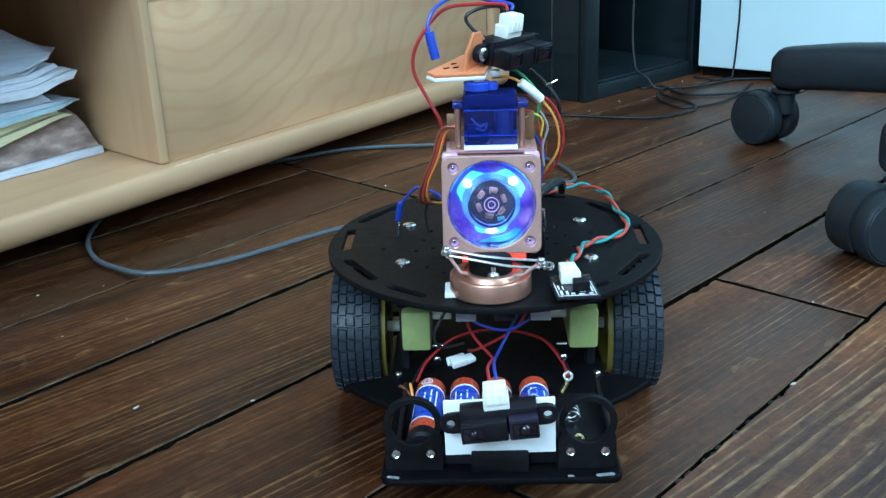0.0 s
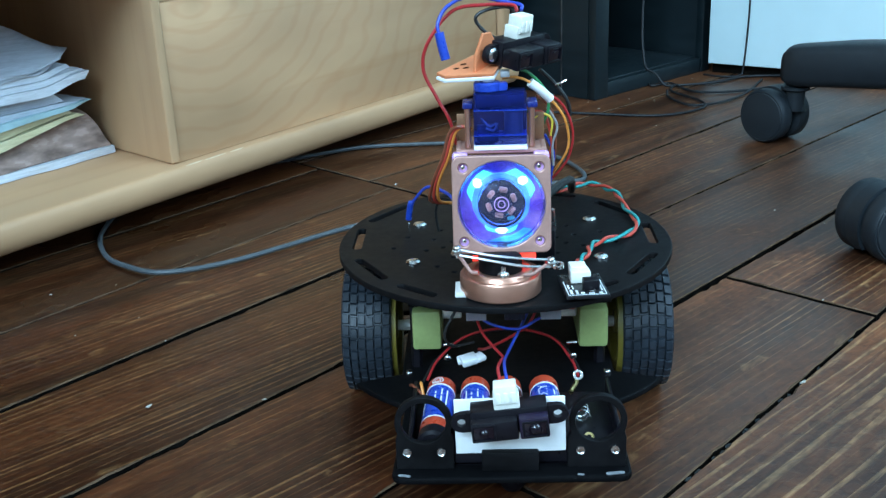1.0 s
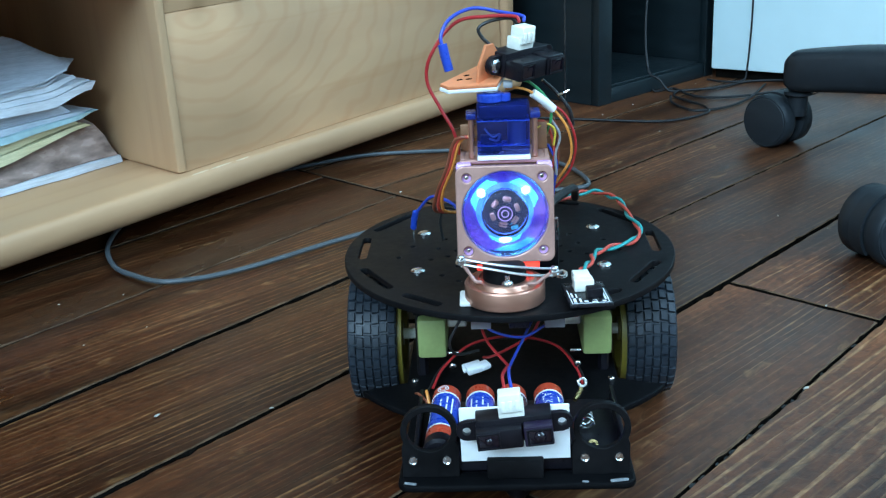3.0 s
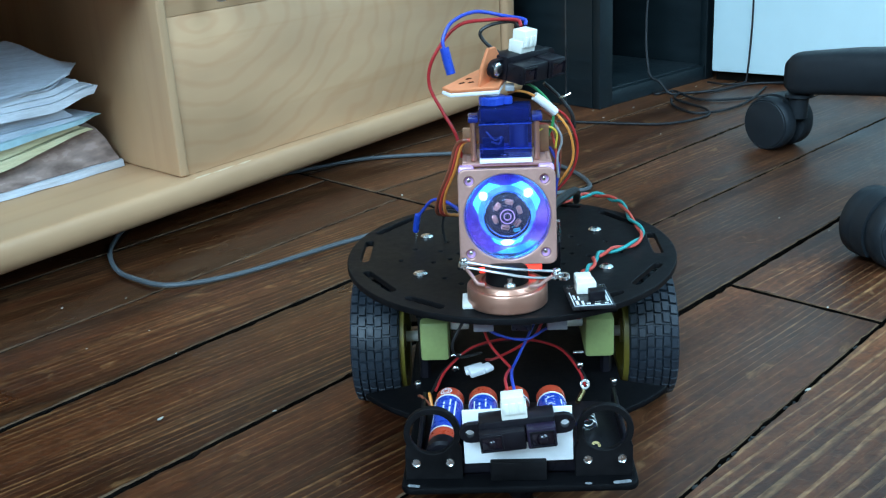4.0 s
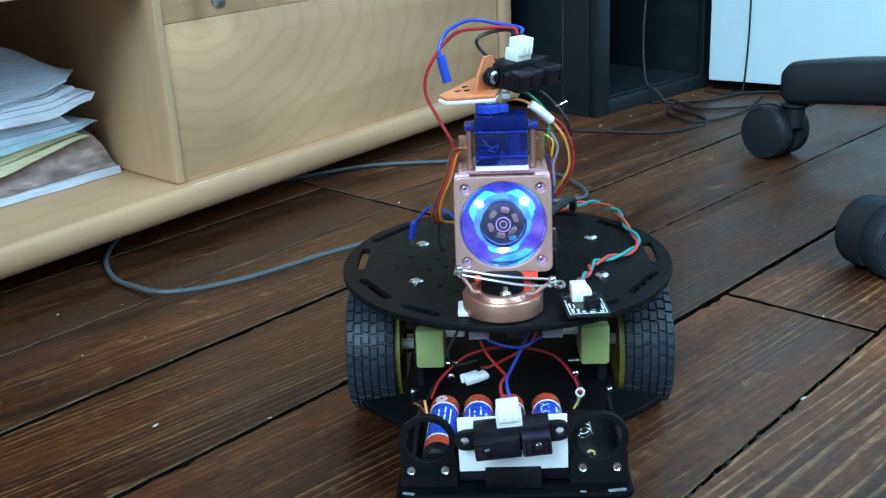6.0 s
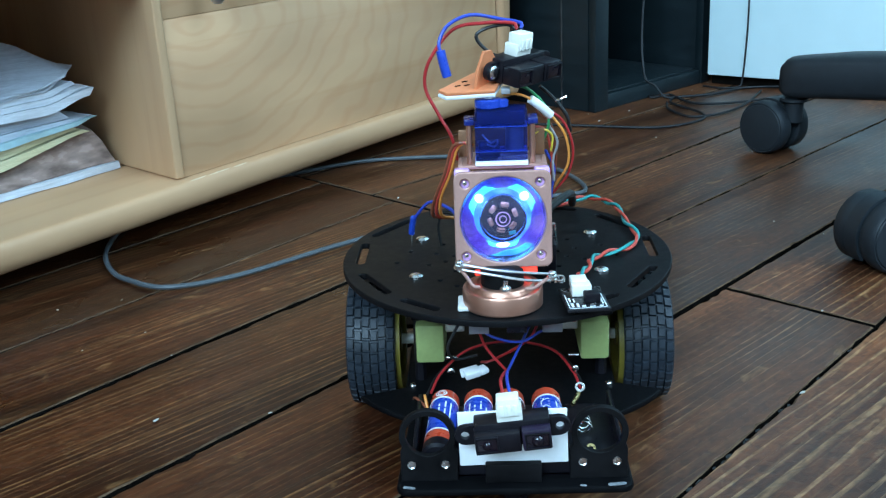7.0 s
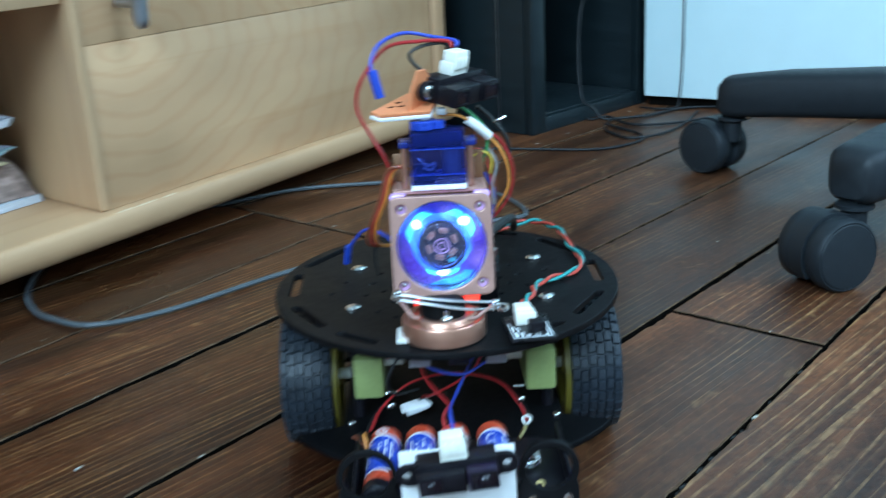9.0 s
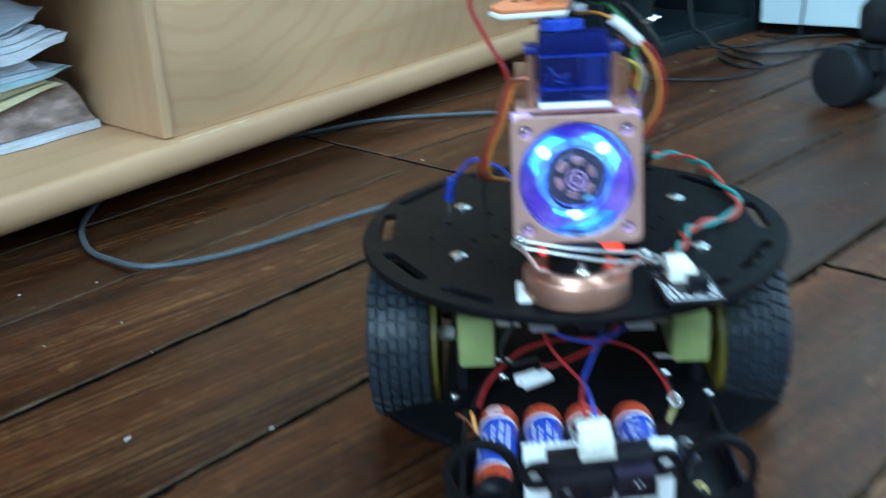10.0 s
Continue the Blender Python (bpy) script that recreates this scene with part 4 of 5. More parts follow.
    part("spring", tube(coil, 0.00045, 6, raw=True), STEEL, holder)
    part("contact", lathe([(0.0010, 0), (0.0021, 0), (0.0021, 0.0007), (0.0010, 0.0007), (0.0010, 0)], 16, pose(0.0325, -0.086, LOW + 0.006, 40)), BRASS, holder)
    part("lug", sheet([ring_pts(0, 0, 0.0023, n=20), ring_pts(0, 0, 0.0012, n=14)], 0, 0.0006, 0.0001, pose(0.0325, -0.0335, 0.0330, 62, 15, 0)), STEEL, ROBOT, "ring cable lug")
    part("lug_tail", tube([(0.0317, -0.0362, 0.0312), (0.0300, -0.0400, 0.0300), (0.0285, -0.0430, 0.0290)], 0.0011, 8), BRASS, ROBOT)


batteries()


def ir_sensor(name, m, parent, label, deep=0.0, filt=None):
    """Two-eyed distance sensor, its eyes towards -y, its length along x."""
    def at(b):
        bmesh.ops.transform(b, matrix=m, verts=b.verts)
        return b
    s = part(name, at(box((-0.0148, -0.0045, -0.0054), (0.0148, 0.0055, 0.0050), 0.0006)), GLOSSBLACK, parent, label)
    part("eye_case", at(box((-0.0148, -0.0096 - deep, -0.0054), (0.0030, -0.0046, 0.0028), 0.0007)), GLOSSBLACK, s)
    part("eye_case", at(box((0.0036, -0.0100 - deep, -0.0054), (0.0148, -0.0046, 0.0032), 0.0007)), filt or SENSORVIOLET, s)
    for x0, x1, f in ((-0.0140, -0.0062, 0.0), (0.0052, 0.0138, 0.0004)):
        y = -0.0097 - deep - f
        part("eye_window", at(box((x0, y - 0.0001, -0.0040), (x1, y + 0.0003, 0.0014), 0.0002)), LENS, s)
        rim = box((x0 - 0.0004, y - 0.0006, 0.0014), (x1 + 0.0004, y, 0.0022), 0.0002)
        box((x0 - 0.0004, y - 0.0006, -0.0047), (x1 + 0.0004, y, -0.0040), 0.0002, bm=rim)
        box((x0 - 0.0006, y - 0.0006, -0.0048), (x0, y, 0.0022), 0.0002, bm=rim)
        box((x1, y - 0.0006, -0.0048), (x1 + 0.0006, y, 0.0022), 0.0002, bm=rim)
        part("window_rim", at(rim), GLOSSBLACK, s)
        if deep:
            continue
        x, r = (x0 + x1) / 2, 0.0024 if f else 0.0017
        part("lens", at(lathe([(0, r * 0.62), (r * 0.5, r * 0.52), (r * 0.86, r * 0.25), (r, 0), (0, 0)], 24, pose(x, y - 0.0002, -0.0013, 90))), LENS, s)
    for sx in (-1, 1):
        ear = sheet([slot_pts((0, 0), (-sx * 0.0042, 0), 0.0041), ring_pts(0, 0, 0.0017, n=16)], -0.0013, 0.0013, 0.0002, m @ pose(sx * 0.0186, -0.0010, 0, 90))
        part("ear", ear, GLOSSBLACK, s)
    part("socket", at(box((-0.0054, -0.0042, 0.0050), (0.0046, 0.0030, 0.0104), 0.0004)), WHITEPLASTIC, s, "cream nylon plug")
    part("plug", at(box((-0.0048, -0.0052, 0.0075), (0.0040, 0.0018, 0.0150), 0.0005)), WHITEPLASTIC, s, "cream nylon plug")
    for i in range(3):
        part("plug_rib", at(box((-0.0040 + 0.0028 * i, -0.0057, 0.0080), (-0.0024 + 0.0028 * i, -0.0050, 0.0125), 0.0002)), WHITEPLASTIC, s)
    return s


def nose():
    for side, x in ((-1, -0.0338), (1, 0.0348)):
        foot = [(x - 0.0112, 0.0), (x + 0.0118, 0.0)] if side < 0 else [(x - 0.0118, 0.0), (x + 0.0112, 0.0)]
        zc, r = 0.0203, 0.0114
        out = foot + [(foot[1][0], 0.0130)] + ring_pts(x, zc, r, n=28, a0=-24, a1=204) + [(foot[0][0], 0.0130)]
        m = pose(0, -0.0975, LOW, 90, 0, 0)
        holes = [ring_pts(x, zc, 0.0089, n=32), ring_pts(x - 0.0068, 0.0080, 0.0014, n=12), ring_pts(x + 0.0068, 0.0080, 0.0014, n=12)]
        b = part("sensor_bracket", sheet([out] + holes, -0.0015, 0.0015, 0.0003, m), ACRYLIC, ROBOT, "black bracket with a round eye hole")
        for dx in (-0.0068, 0.0068):
            part("eyelet", lathe([(0, 0.0004), (0.0014, 0.0003), (0.0018, 0.0006), (0.0018, 0), (0, 0)], 16, pose(x + dx, -0.0991, LOW + 0.0080, 90)), STEEL, b)
        part("bracket_foot", box((foot[0][0], -0.0960, LOW + 0.0002), (foot[1][0], -0.0880, LOW + 0.0022), 0.0004), ACRYLIC, b)
    part("foam_card", box((-0.0215, -0.0988, LOW + 0.0070), (0.0220, -0.0975, LOW + 0.0308), 0.0004, m=pose(0, 0, 0, 0, -1.2, 0) @ pose(0.0010, 0, 0)), CARD, ROBOT, "white foam mounting card")
    part("spacer_block", box((-0.0110, -0.1020, LOW + 0.0002), (0.0115, -0.0955, LOW + 0.0085), 0.0006), ACRYLIC, ROBOT)
    ir_sensor("front_distance_sensor", pose(0.0000, -0.1046, 0.0508, 0, -5.6, 0), ROBOT, "black two-eyed distance sensor")
    tails = ((WRED, [(-0.010, -0.030, 0.0530), (-0.014, -0.014, 0.0600), (-0.016, 0.0, 0.0650)]), (WBLUE, [(0.006, -0.030, 0.0530), (0.013, -0.015, 0.0605), (0.020, 0.0, 0.0655)]))
    for i, (w, tail) in enumerate(tails):
        x = -0.003 + 0.0026 * i
        part("wire", tube([(x, -0.1062, 0.0600), (x, -0.1050, 0.0640), (x - 0.001, -0.094, 0.0660), (-0.002 + 0.001 * i, -0.070, 0.0585), (-0.001 + 0.0008 * i, -0.048, 0.0490)] + tail, 0.00066, 8), w, ROBOT)


nose()


def inner_wiring():
    part("driver_board", box((-0.026, -0.043, 0.0690), (0.030, 0.030, 0.0706), 0.0003), PCBRED, ROBOT, "red motor driver board")
    for x in (-0.017, 0.0, 0.016):
        part("terminal_block", box((x, -0.033, 0.0600), (x + 0.009, -0.025, 0.0652), 0.0004), WGREY if x else PCBBLACK, ROBOT)
    at = pose(-0.0150, -0.012, 0.0320, 14, -8, 20)
    plug = box((-0.0058, -0.0030, -0.0018), (0.0020, 0.0030, 0.0018), 0.0008, m=at)
    box((0.0008, -0.0040, -0.0014), (0.0056, 0.0012, 0.0012), 0.0008, m=at @ pose(0, 0, 0.0004, 0, 6, 14), bm=plug)
    box((-0.0072, -0.0012, -0.0010), (-0.0040, 0.0036, 0.0012), 0.0006, m=at @ pose(0, 0, 0, 0, -10, -12), bm=plug)
    part("loose_plug", plug, CARD, ROBOT, "loose crumpled white plug")
    runs = [(WRED, [(-0.036, -0.022, 0.026), (-0.031, -0.010, 0.031), (-0.018, 0.000, 0.038), (0.002, 0.003, 0.0405), (0.022, 0.000, 0.037), (0.031, -0.012, 0.031), (0.0335, -0.024, 0.028)]),
            (WBLACK, [(-0.038, -0.024, 0.026), (-0.032, -0.008, 0.0300), (-0.018, 0.0016, 0.0368), (0.004, 0.0046, 0.0392), (0.024, 0.0010, 0.0356), (0.033, -0.012, 0.0296), (0.0352, -0.025, 0.027)]),
            (WRED, [(0.014, -0.030, 0.063), (0.010, -0.028, 0.055), (0.001, -0.024, 0.047), (-0.008, -0.014, 0.038), (-0.012, -0.004, 0.033)]),
            (WBLUE, [(-0.014, -0.030, 0.063), (-0.006, -0.032, 0.058), (0.006, -0.031, 0.055), (0.016, -0.028, 0.059)]),
            (WBLACK, [(-0.022, -0.026, 0.062), (-0.027, -0.028, 0.052), (-0.024, -0.026, 0.045), (-0.014, -0.020, 0.044)]),
            (WBROWN, [(-0.043, -0.035, 0.030), (-0.041, -0.042, 0.033), (-0.037, -0.046, 0.030), (-0.040, -0.050, 0.029)]),
            (WORANGE, [(-0.037, -0.040, 0.030), (-0.0375, -0.045, 0.036), (-0.036, -0.050, 0.031)])]
    for w, pts in runs:
        part("wire", tube(pts, 0.00066, 8), w, ROBOT)


inner_wiring()


# ---- pan-tilt head of the robot ----
FAN = pose(-0.0005, -0.0290, 0.1128, 90 - 9, 0, 0)         # x right, y up the face, z out of the face


def fan_head():
    spin = pose(-0.0015, -0.0396, 0)
    base = part("turntable", lathe([(0, TOP + 0.0003), (0.0168, TOP + 0.0003), (0.0175, TOP + 0.0010), (0.0175, 0.0850), (0.0170, 0.0858), (0.0158, 0.0858), (0.0152, 0.0852), (0.0142, 0.0852), (0.0134, 0.0872), (0.0128, 0.0876),
                                    (0.0112, 0.0876), (0.0106, 0.0870), (0.0100, 0.0870), (0, 0.0869)], 64, spin), COPPERTURNED, ROBOT, "turned copper turntable disc")
    part("boss", lathe([(0, 0.0871), (0.0094, 0.0871), (0.0092, 0.0925), (0.0080, 0.0932), (0, 0.0932)], 32, spin), ACRYLIC, base, "black pivot boss")
    panhead(base, (-0.0005, -0.0500, 0.0877), 0.0026, 0.0022)
    part("pivot_post", rod(0.0011, 0.0878, 0.0918, m=pose(-0.0005, -0.0500, 0)), STEEL, base)
    part("tape_tab", box((-0.0212, -0.0480, TOP + 0.0002), (-0.0125, -0.0330, TOP + 0.0022), 0.0006, m=pose(0, 0, 0, 0, 0, 0)), TAPE, ROBOT, "white sticky pad")
    # fan: copper face plate, violet frame behind it, clear rotor
    h = 0.0212
    fp = sheet([rrect(-h, -h, h, h, 0.0035), ring_pts(0, 0, 0.0188, n=64)] + [ring_pts(sx * 0.0163, sy * 0.0160, 0.0020, n=16) for sx in (-1, 1) for sy in (-1, 1)], 0.0, 0.0028, 0.0006, FAN)
    fan = part("fan", fp, COPPER, ROBOT, "copper-painted fan face plate")
    frame_back = sheet([rrect(-0.0205, -0.0205, 0.0205, 0.0205, 0.003), ring_pts(0, 0, 0.0190, n=64)], -0.0095, -0.0001, 0.0004, FAN)
    part("fan_frame", frame_back, PURPLE, fan, "violet clear plastic fan frame")
    for sx in (-1, 1):
        part("corner_lug", box((sx * 0.0175 - 0.0034, 0.0168, -0.0098), (sx * 0.0175 + 0.0034, 0.0222, -0.0004), 0.0012, m=FAN), PURPLE, fan, "violet clear plastic corner")
        for sy in (-1, 1):
            panhead(fan, (sx * 0.0163, sy * 0.0160, -0.0012), 0.0017, 0.0012, FAN)
    part("back_guard", sheet([ring_pts(0, 0, 0.0190, n=64), ring_pts(0, 0, 0.0100, n=40)], -0.0094, -0.0080, 0.0002, FAN), PURPLE, fan, "violet clear plastic back plate")
    part("motor_cup", lathe([(0, -0.0092), (0.0102, -0.0092), (0.0102, -0.0060), (0, -0.0060)], 40, FAN), HUBDARK, fan)
    for k in range(6):
        a = radians(20 + 60 * k)
        part("coil", box((-0.0019, -0.0011, -0.0058), (0.0019, 0.0011, -0.0036), 0.0006, m=FAN @ pose(0.0058 * math.cos(a), 0.0058 * math.sin(a), 0, 0, 0, 20 + 60 * k + 90)), COIL, fan)
    part("chip", box((0.0010, -0.0086, -0.0058), (0.0042, -0.0070, -0.0048), 0.0003, m=FAN @ pose(0, 0, 0, 0, 0, 12)), mat("cyan_solder_mask", (0.05, 0.55, 0.60), 0.3), fan)
    # The lamps' light on the clear hub ring, put in as an emitting ring.
    part("light_guide", lathe([(0.0104, -0.0079), (0.0128, -0.0079), (0.0126, -0.0066), (0.0104, -0.0062), (0.0104, -0.0079)], 48, FAN), GLOWRING, fan, "blue lamp glow on the hub ring, put in as emission")
    for a, r in ((140, 0.0132), (42, 0.0132), (268, 0.0128)):
        arc = ring_pts(0, 0, 0.0158, n=10, a0=a - 22, a1=a + 22) + ring_pts(0, 0, 0.0129, n=10, a0=a + 38, a1=a - 38)
        if a > 200:
            arc = ring_pts(0, 0, 0.0142, n=10, a0=a - 26, a1=a + 26) + ring_pts(0, 0, 0.0129, n=10, a0=a + 34, a1=a - 34)
        # Glow spreading round each lamp, modelled as an emitting arc.
        part("lamp_lens", sheet([arc], -0.0078, -0.0068, 0.0003, FAN), LEDGLOW, fan, "spread glow of a blue lamp, put in as an emitting arc")
        part("lamp", lathe([(0, 0.0026), (0.0014, 0.0022), (0.0021, 0.0012), (0.0022, 0.0), (0, 0.0)], 20, FAN @ pose(r * math.cos(radians(a)), r * math.sin(radians(a)), -0.0078, 0, 0, a) @ Matrix.Diagonal((0.62 if a > 200 else 1.0, 1.3 if a > 200 else 0.85, 1, 1))), LEDBLUE, fan, "glowing blue lamp")
    # Cyan reflection of a lamp in the lower rim, drawn as an emitting sheet.
    arc = ring_pts(0, 0, 0.0185, n=14, a0=250, a1=316) + ring_pts(0, 0, 0.0154, n=14, a0=308, a1=272)
    part("rim_lens", sheet([arc], -0.0070, -0.0060, 0.0002, FAN), RIMGLINT, fan, "cyan lamp reflection in the fan rim, put in as an emitting arc")
    part("inner_bezel", lathe([(0.0187, 0.0014), (0.0176, -0.0040), (0.0180, -0.0042), (0.0189, 0.0004), (0.0187, 0.0014)], 64, FAN), CLEAR, fan, "clear bevelled fan ring")
    rotor = part("rotor", lathe([(0, 0.0012), (0.0022, 0.0012), (0.0024, 0.0007), (0.0050, 0.0007), (0.0052, 0.0012), (0.0088, 0.0012), (0.0098, 0.0008), (0.0104, -0.0002), (0.0104, -0.0050), (0.0096, -0.0050), (0.0096, -0.0006),
                                 (0.0086, 0.0000), (0, 0.0000)], 48), CLEAR, fan, "clear plastic fan hub")
    for r in (0.0013, 0.0029):
        part("hub_ring", lathe([(r, 0.0013), (r + 0.0004, 0.0013), (r + 0.0004, 0.0016), (r, 0.0016), (r, 0.0013)], 24), PURPLE, rotor)
    blade = bmesh.new()
    n = 6
    rows = []
    for i in range(n + 1):
        r = 0.0103 + 0.0078 * i / n
        rows.append([blade.verts.new((r * math.cos(radians(t + 1.5 * i)), r * math.sin(radians(t + 1.5 * i)), -0.0044 + 0.0042 * j / 4)) for j, t in enumerate((-20, -10, 0, 10, 20))])
    for p, q in zip(rows, rows[1:]):
        for j in range(4):
            blade.faces.new((p[j], p[j + 1], q[j + 1], q[j]))
    bmesh.ops.solidify(blade, geom=blade.faces[:], thickness=0.0005)
    me = as_mesh("blade", blade, BLADE)
    for k in range(7):
        b = new("blade", me)
        b.parent = rotor
        b.matrix_basis = pose(0, 0, 0, 0, 0, 360 / 7 * k)
    # copper yoke that carries the fan and the servos
    for sx in (-1, 1):
        part("yoke_arm", box((sx * 0.0185 - 0.0011, -0.0185, 0.0935), (sx * 0.0185 + 0.0011, 0.0060, 0.1350), 0.0005), COPPER, ROBOT)
        part("post", rod(0.0013, 0.1347, 0.1535, 0.0003, m=pose(sx * 0.0138 - 0.0005, -0.0165, 0)), COPPERTURNED, ROBOT, "thin bright copper post")
        part("yoke_cheek", box((sx * 0.0165 - 0.0028, -0.0040, 0.1347), (sx * 0.0165 + 0.0028, -0.0026, 0.1470), 0.0004), BRONZE, ROBOT)
    part("yoke_top", box((-0.0196, -0.0200, 0.1330), (0.0196, 0.0060, 0.1346), 0.0005), COPPER, ROBOT)
    part("servo_pad", box((-0.0118, -0.0215, 0.1347), (0.0112, -0.0075, 0.1362), 0.0003), CARD, ROBOT, "white foam pad")
    part("tilt_servo", box((-0.0110, -0.0130, 0.0945), (0.0115, 0.0100, 0.1180), 0.0006), DARKGEAR, ROBOT, "dark servo behind the fan")
    part("yoke_base", box((-0.0125, -0.0330, 0.0934), (0.0125, 0.0120, 0.0944), 0.0003), ACRYLIC, ROBOT)
    # Emitting blocks stand in for surfaces lit red beneath the fan.
    part("status_lamp", box((0.0060, -0.0340, 0.0885), (0.0140, -0.0325, 0.0932), 0.0004), REDGLOW, ROBOT, "red lamp's light on parts under the fan, as an emitting block")
    part("status_lamp", box((-0.0135, -0.0370, 0.0895), (-0.0110, -0.0355, 0.0920), 0.0004), REDGLOW, ROBOT, "red lamp's light on parts under the fan, as an emitting block")
    # push rods with bent copper ends
    eyes = ((-0.0200, 0.0968), (0.0197, 0.0908))
    for dz, dy in ((0.0010, 0.0012), (-0.0006, -0.0010)):
        part("push_rod", tube([(eyes[0][0], -0.0452 + dy, eyes[0][1] + dz), (-0.0060, -0.0485 + dy, 0.0950 + dz), (0.0080, -0.0485 + dy, 0.0926 + dz * 1.6), (eyes[1][0], -0.0455 + dy, eyes[1][1] + dz * 1.4)], 0.0006, 8), ROD, ROBOT, "thin steel push rod")
    part("horn", tube([(-0.0190, -0.0455, 0.0955), (-0.0160, -0.0485, 0.0920), (-0.0140, -0.0500, 0.0897), (-0.0112, -0.0502, 0.0893)], 0.0008, 8), COPPER, ROBOT, "bent copper wire end")
    part("horn", tube([(0.0175, -0.0465, 0.0908), (0.0140, -0.0505, 0.0900), (0.0115, -0.0520, 0.0888), (0.0080, -0.0522, 0.0886)], 0.0008, 8), COPPER, ROBOT, "bent copper wire end")
    for x, z in eyes:
        part("rod_eye", lathe([(0, -0.0020), (0.0018, -0.0016), (0.0024, 0), (0.0018, 0.0016), (0, 0.0020)], 18, pose(x, -0.0452, z, 20)), STEEL, ROBOT)
        panhead(ROBOT, (x, -0.0452, z + 0.0019), 0.0017, 0.0012)
    part("rod_eye", lathe([(0.0014, -0.0006), (0.0024, -0.0006), (0.0024, 0.0006), (0.0014, 0.0006), (0.0014, -0.0006)], 20, pose(0.0228, -0.0462, 0.0905, 15)), STEEL, ROBOT)


fan_head()


def top_servo():
    y0, y1, z0, z1 = -0.0190, -0.0072, 0.1363, 0.1590
    x0, x1 = -0.0117, 0.0111
    s = part("micro_servo", box((x0, y0, z0), (x1, y1, z1), 0.0007), BLUESERVO, ROBOT, "see-through blue micro servo")
    part("motor_can", rod(0.0040, z0 + 0.0035, z0 + 0.0148, 0.0006, m=pose(0.0055, -0.0135, 0)), GREYMETAL, s)
    part("lead", tube([(-0.0085, -0.0165, z0 + 0.0115), (-0.0050, -0.0172, z0 + 0.0080), (-0.0020, -0.0168, z0 + 0.0090), (-0.0030, -0.0160, z0 + 0.0060), (-0.0065, -0.0165, z0 + 0.0070)], 0.0005, 6), WGREY, s)
    part("circuit", box((x0 + 0.0015, -0.0150, z0 + 0.0012), (-0.0010, -0.0110, z0 + 0.0080), 0.0003), DARKGEAR, s)
    part("gear_case", box((x0 + 0.0010, -0.0176, z0 + 0.0160), (x1 - 0.0010, -0.0086, z1 - 0.0010), 0.0005), DARKGEAR, s)
    part("seam", box((x0 - 0.0001, y0 - 0.0001, z0 + 0.0150), (x1 + 0.0001, y1 + 0.0001, z0 + 0.0154)), BLUESOLID, s)
    part("seam", box((x0 - 0.0001, y0 - 0.0001, z0 + 0.0040), (x1 + 0.0001, y1 + 0.0001, z0 + 0.0043)), BLUESOLID, s)
    for a, b in ((x0 - 0.0047, x0 - 0.0002), (x1 + 0.0002, x1 + 0.0047)):
        part("mount_tab", box((a, y0 + 0.0006, z1 - 0.0068), (b, y1 - 0.0006, z1 - 0.0043), 0.0005), NAVY, s)
    part("gear_dome", merge(rod(0.0058, z1 + 0.0001, z1 + 0.0040, 0.0005, m=pose(x0 + 0.0060, -0.0131, 0)), rod(0.0028, z1 + 0.0001, z1 + 0.0035, 0.0004, m=pose(x0 + 0.0122, -0.0131, 0))), BLUESOLID, s)
    part("servo_horn", rod(0.0034, z1 + 0.0041, z1 + 0.0075, 0.0004, m=pose(x0 + 0.0062, -0.0131, 0)), WGREY, s, "grey servo horn")


top_servo()


def sensor_head():
    m = pose(-0.0055, -0.0110, 0.1675, 16, 0, 0)
    # folded bracket: a foot and an upright ear
    plate = sheet([[(-0.0215, -0.0040), (-0.0180, -0.0075), (0.0030, -0.0060), (0.0080, 0.0100), (-0.0060, 0.0120)]], 0, 0.0016, 0.0004, m)
    b = part("sensor_bracket", plate, ORANGE, ROBOT, "orange painted folded sensor bracket")
    part("foam_pad", sheet([[(-0.0218, -0.0045), (-0.0182, -0.0080), (0.0030, -0.0064), (0.0080, 0.0100), (-0.0062, 0.0125)]], -0.0017, -0.0001, 0.0004, m), CARD, b, "white foam pad")
    for x, y in ((-0.0140, -0.0015), (-0.0100, -0.0010), (-0.0110, 0.0025)):
        part("hole", sheet([slot_pts((x, y), (x + 0.0018, y + 0.0006), 0.0004)], 0.0016, 0.0018, 0.00005, m), GAP, b)
    sm = pose(0.0072, 0.0005, 0.1750, 8, 0, 50)
    up = sheet([[(-0.0245, -0.0090), (-0.0130, -0.0090), (-0.0130, 0.0050), (-0.0160, 0.0085), (-0.0210, 0.0085), (-0.0245, 0.0000)]], 0, 0.0014, 0.0003, sm @ pose(0, 0.0030, 0, 90))
    part("bracket_ear", up, ORANGE, b)
    s = ir_sensor("top_distance_sensor", sm, ROBOT, "black two-eyed distance sensor turned aside", 0.004, GLOSSBLACK)
    panhead(s, (0, 0, 0), 0.0030, 0.0014, sm @ pose(-0.0186, -0.0022, 0, 90))
    part("clip", box((-0.002, -0.003, 0), (0.002, 0.003, 0.0025), 0.0005, m=pose(0.0022, -0.0118, 0.1648)), WGREY, ROBOT)


sensor_head()


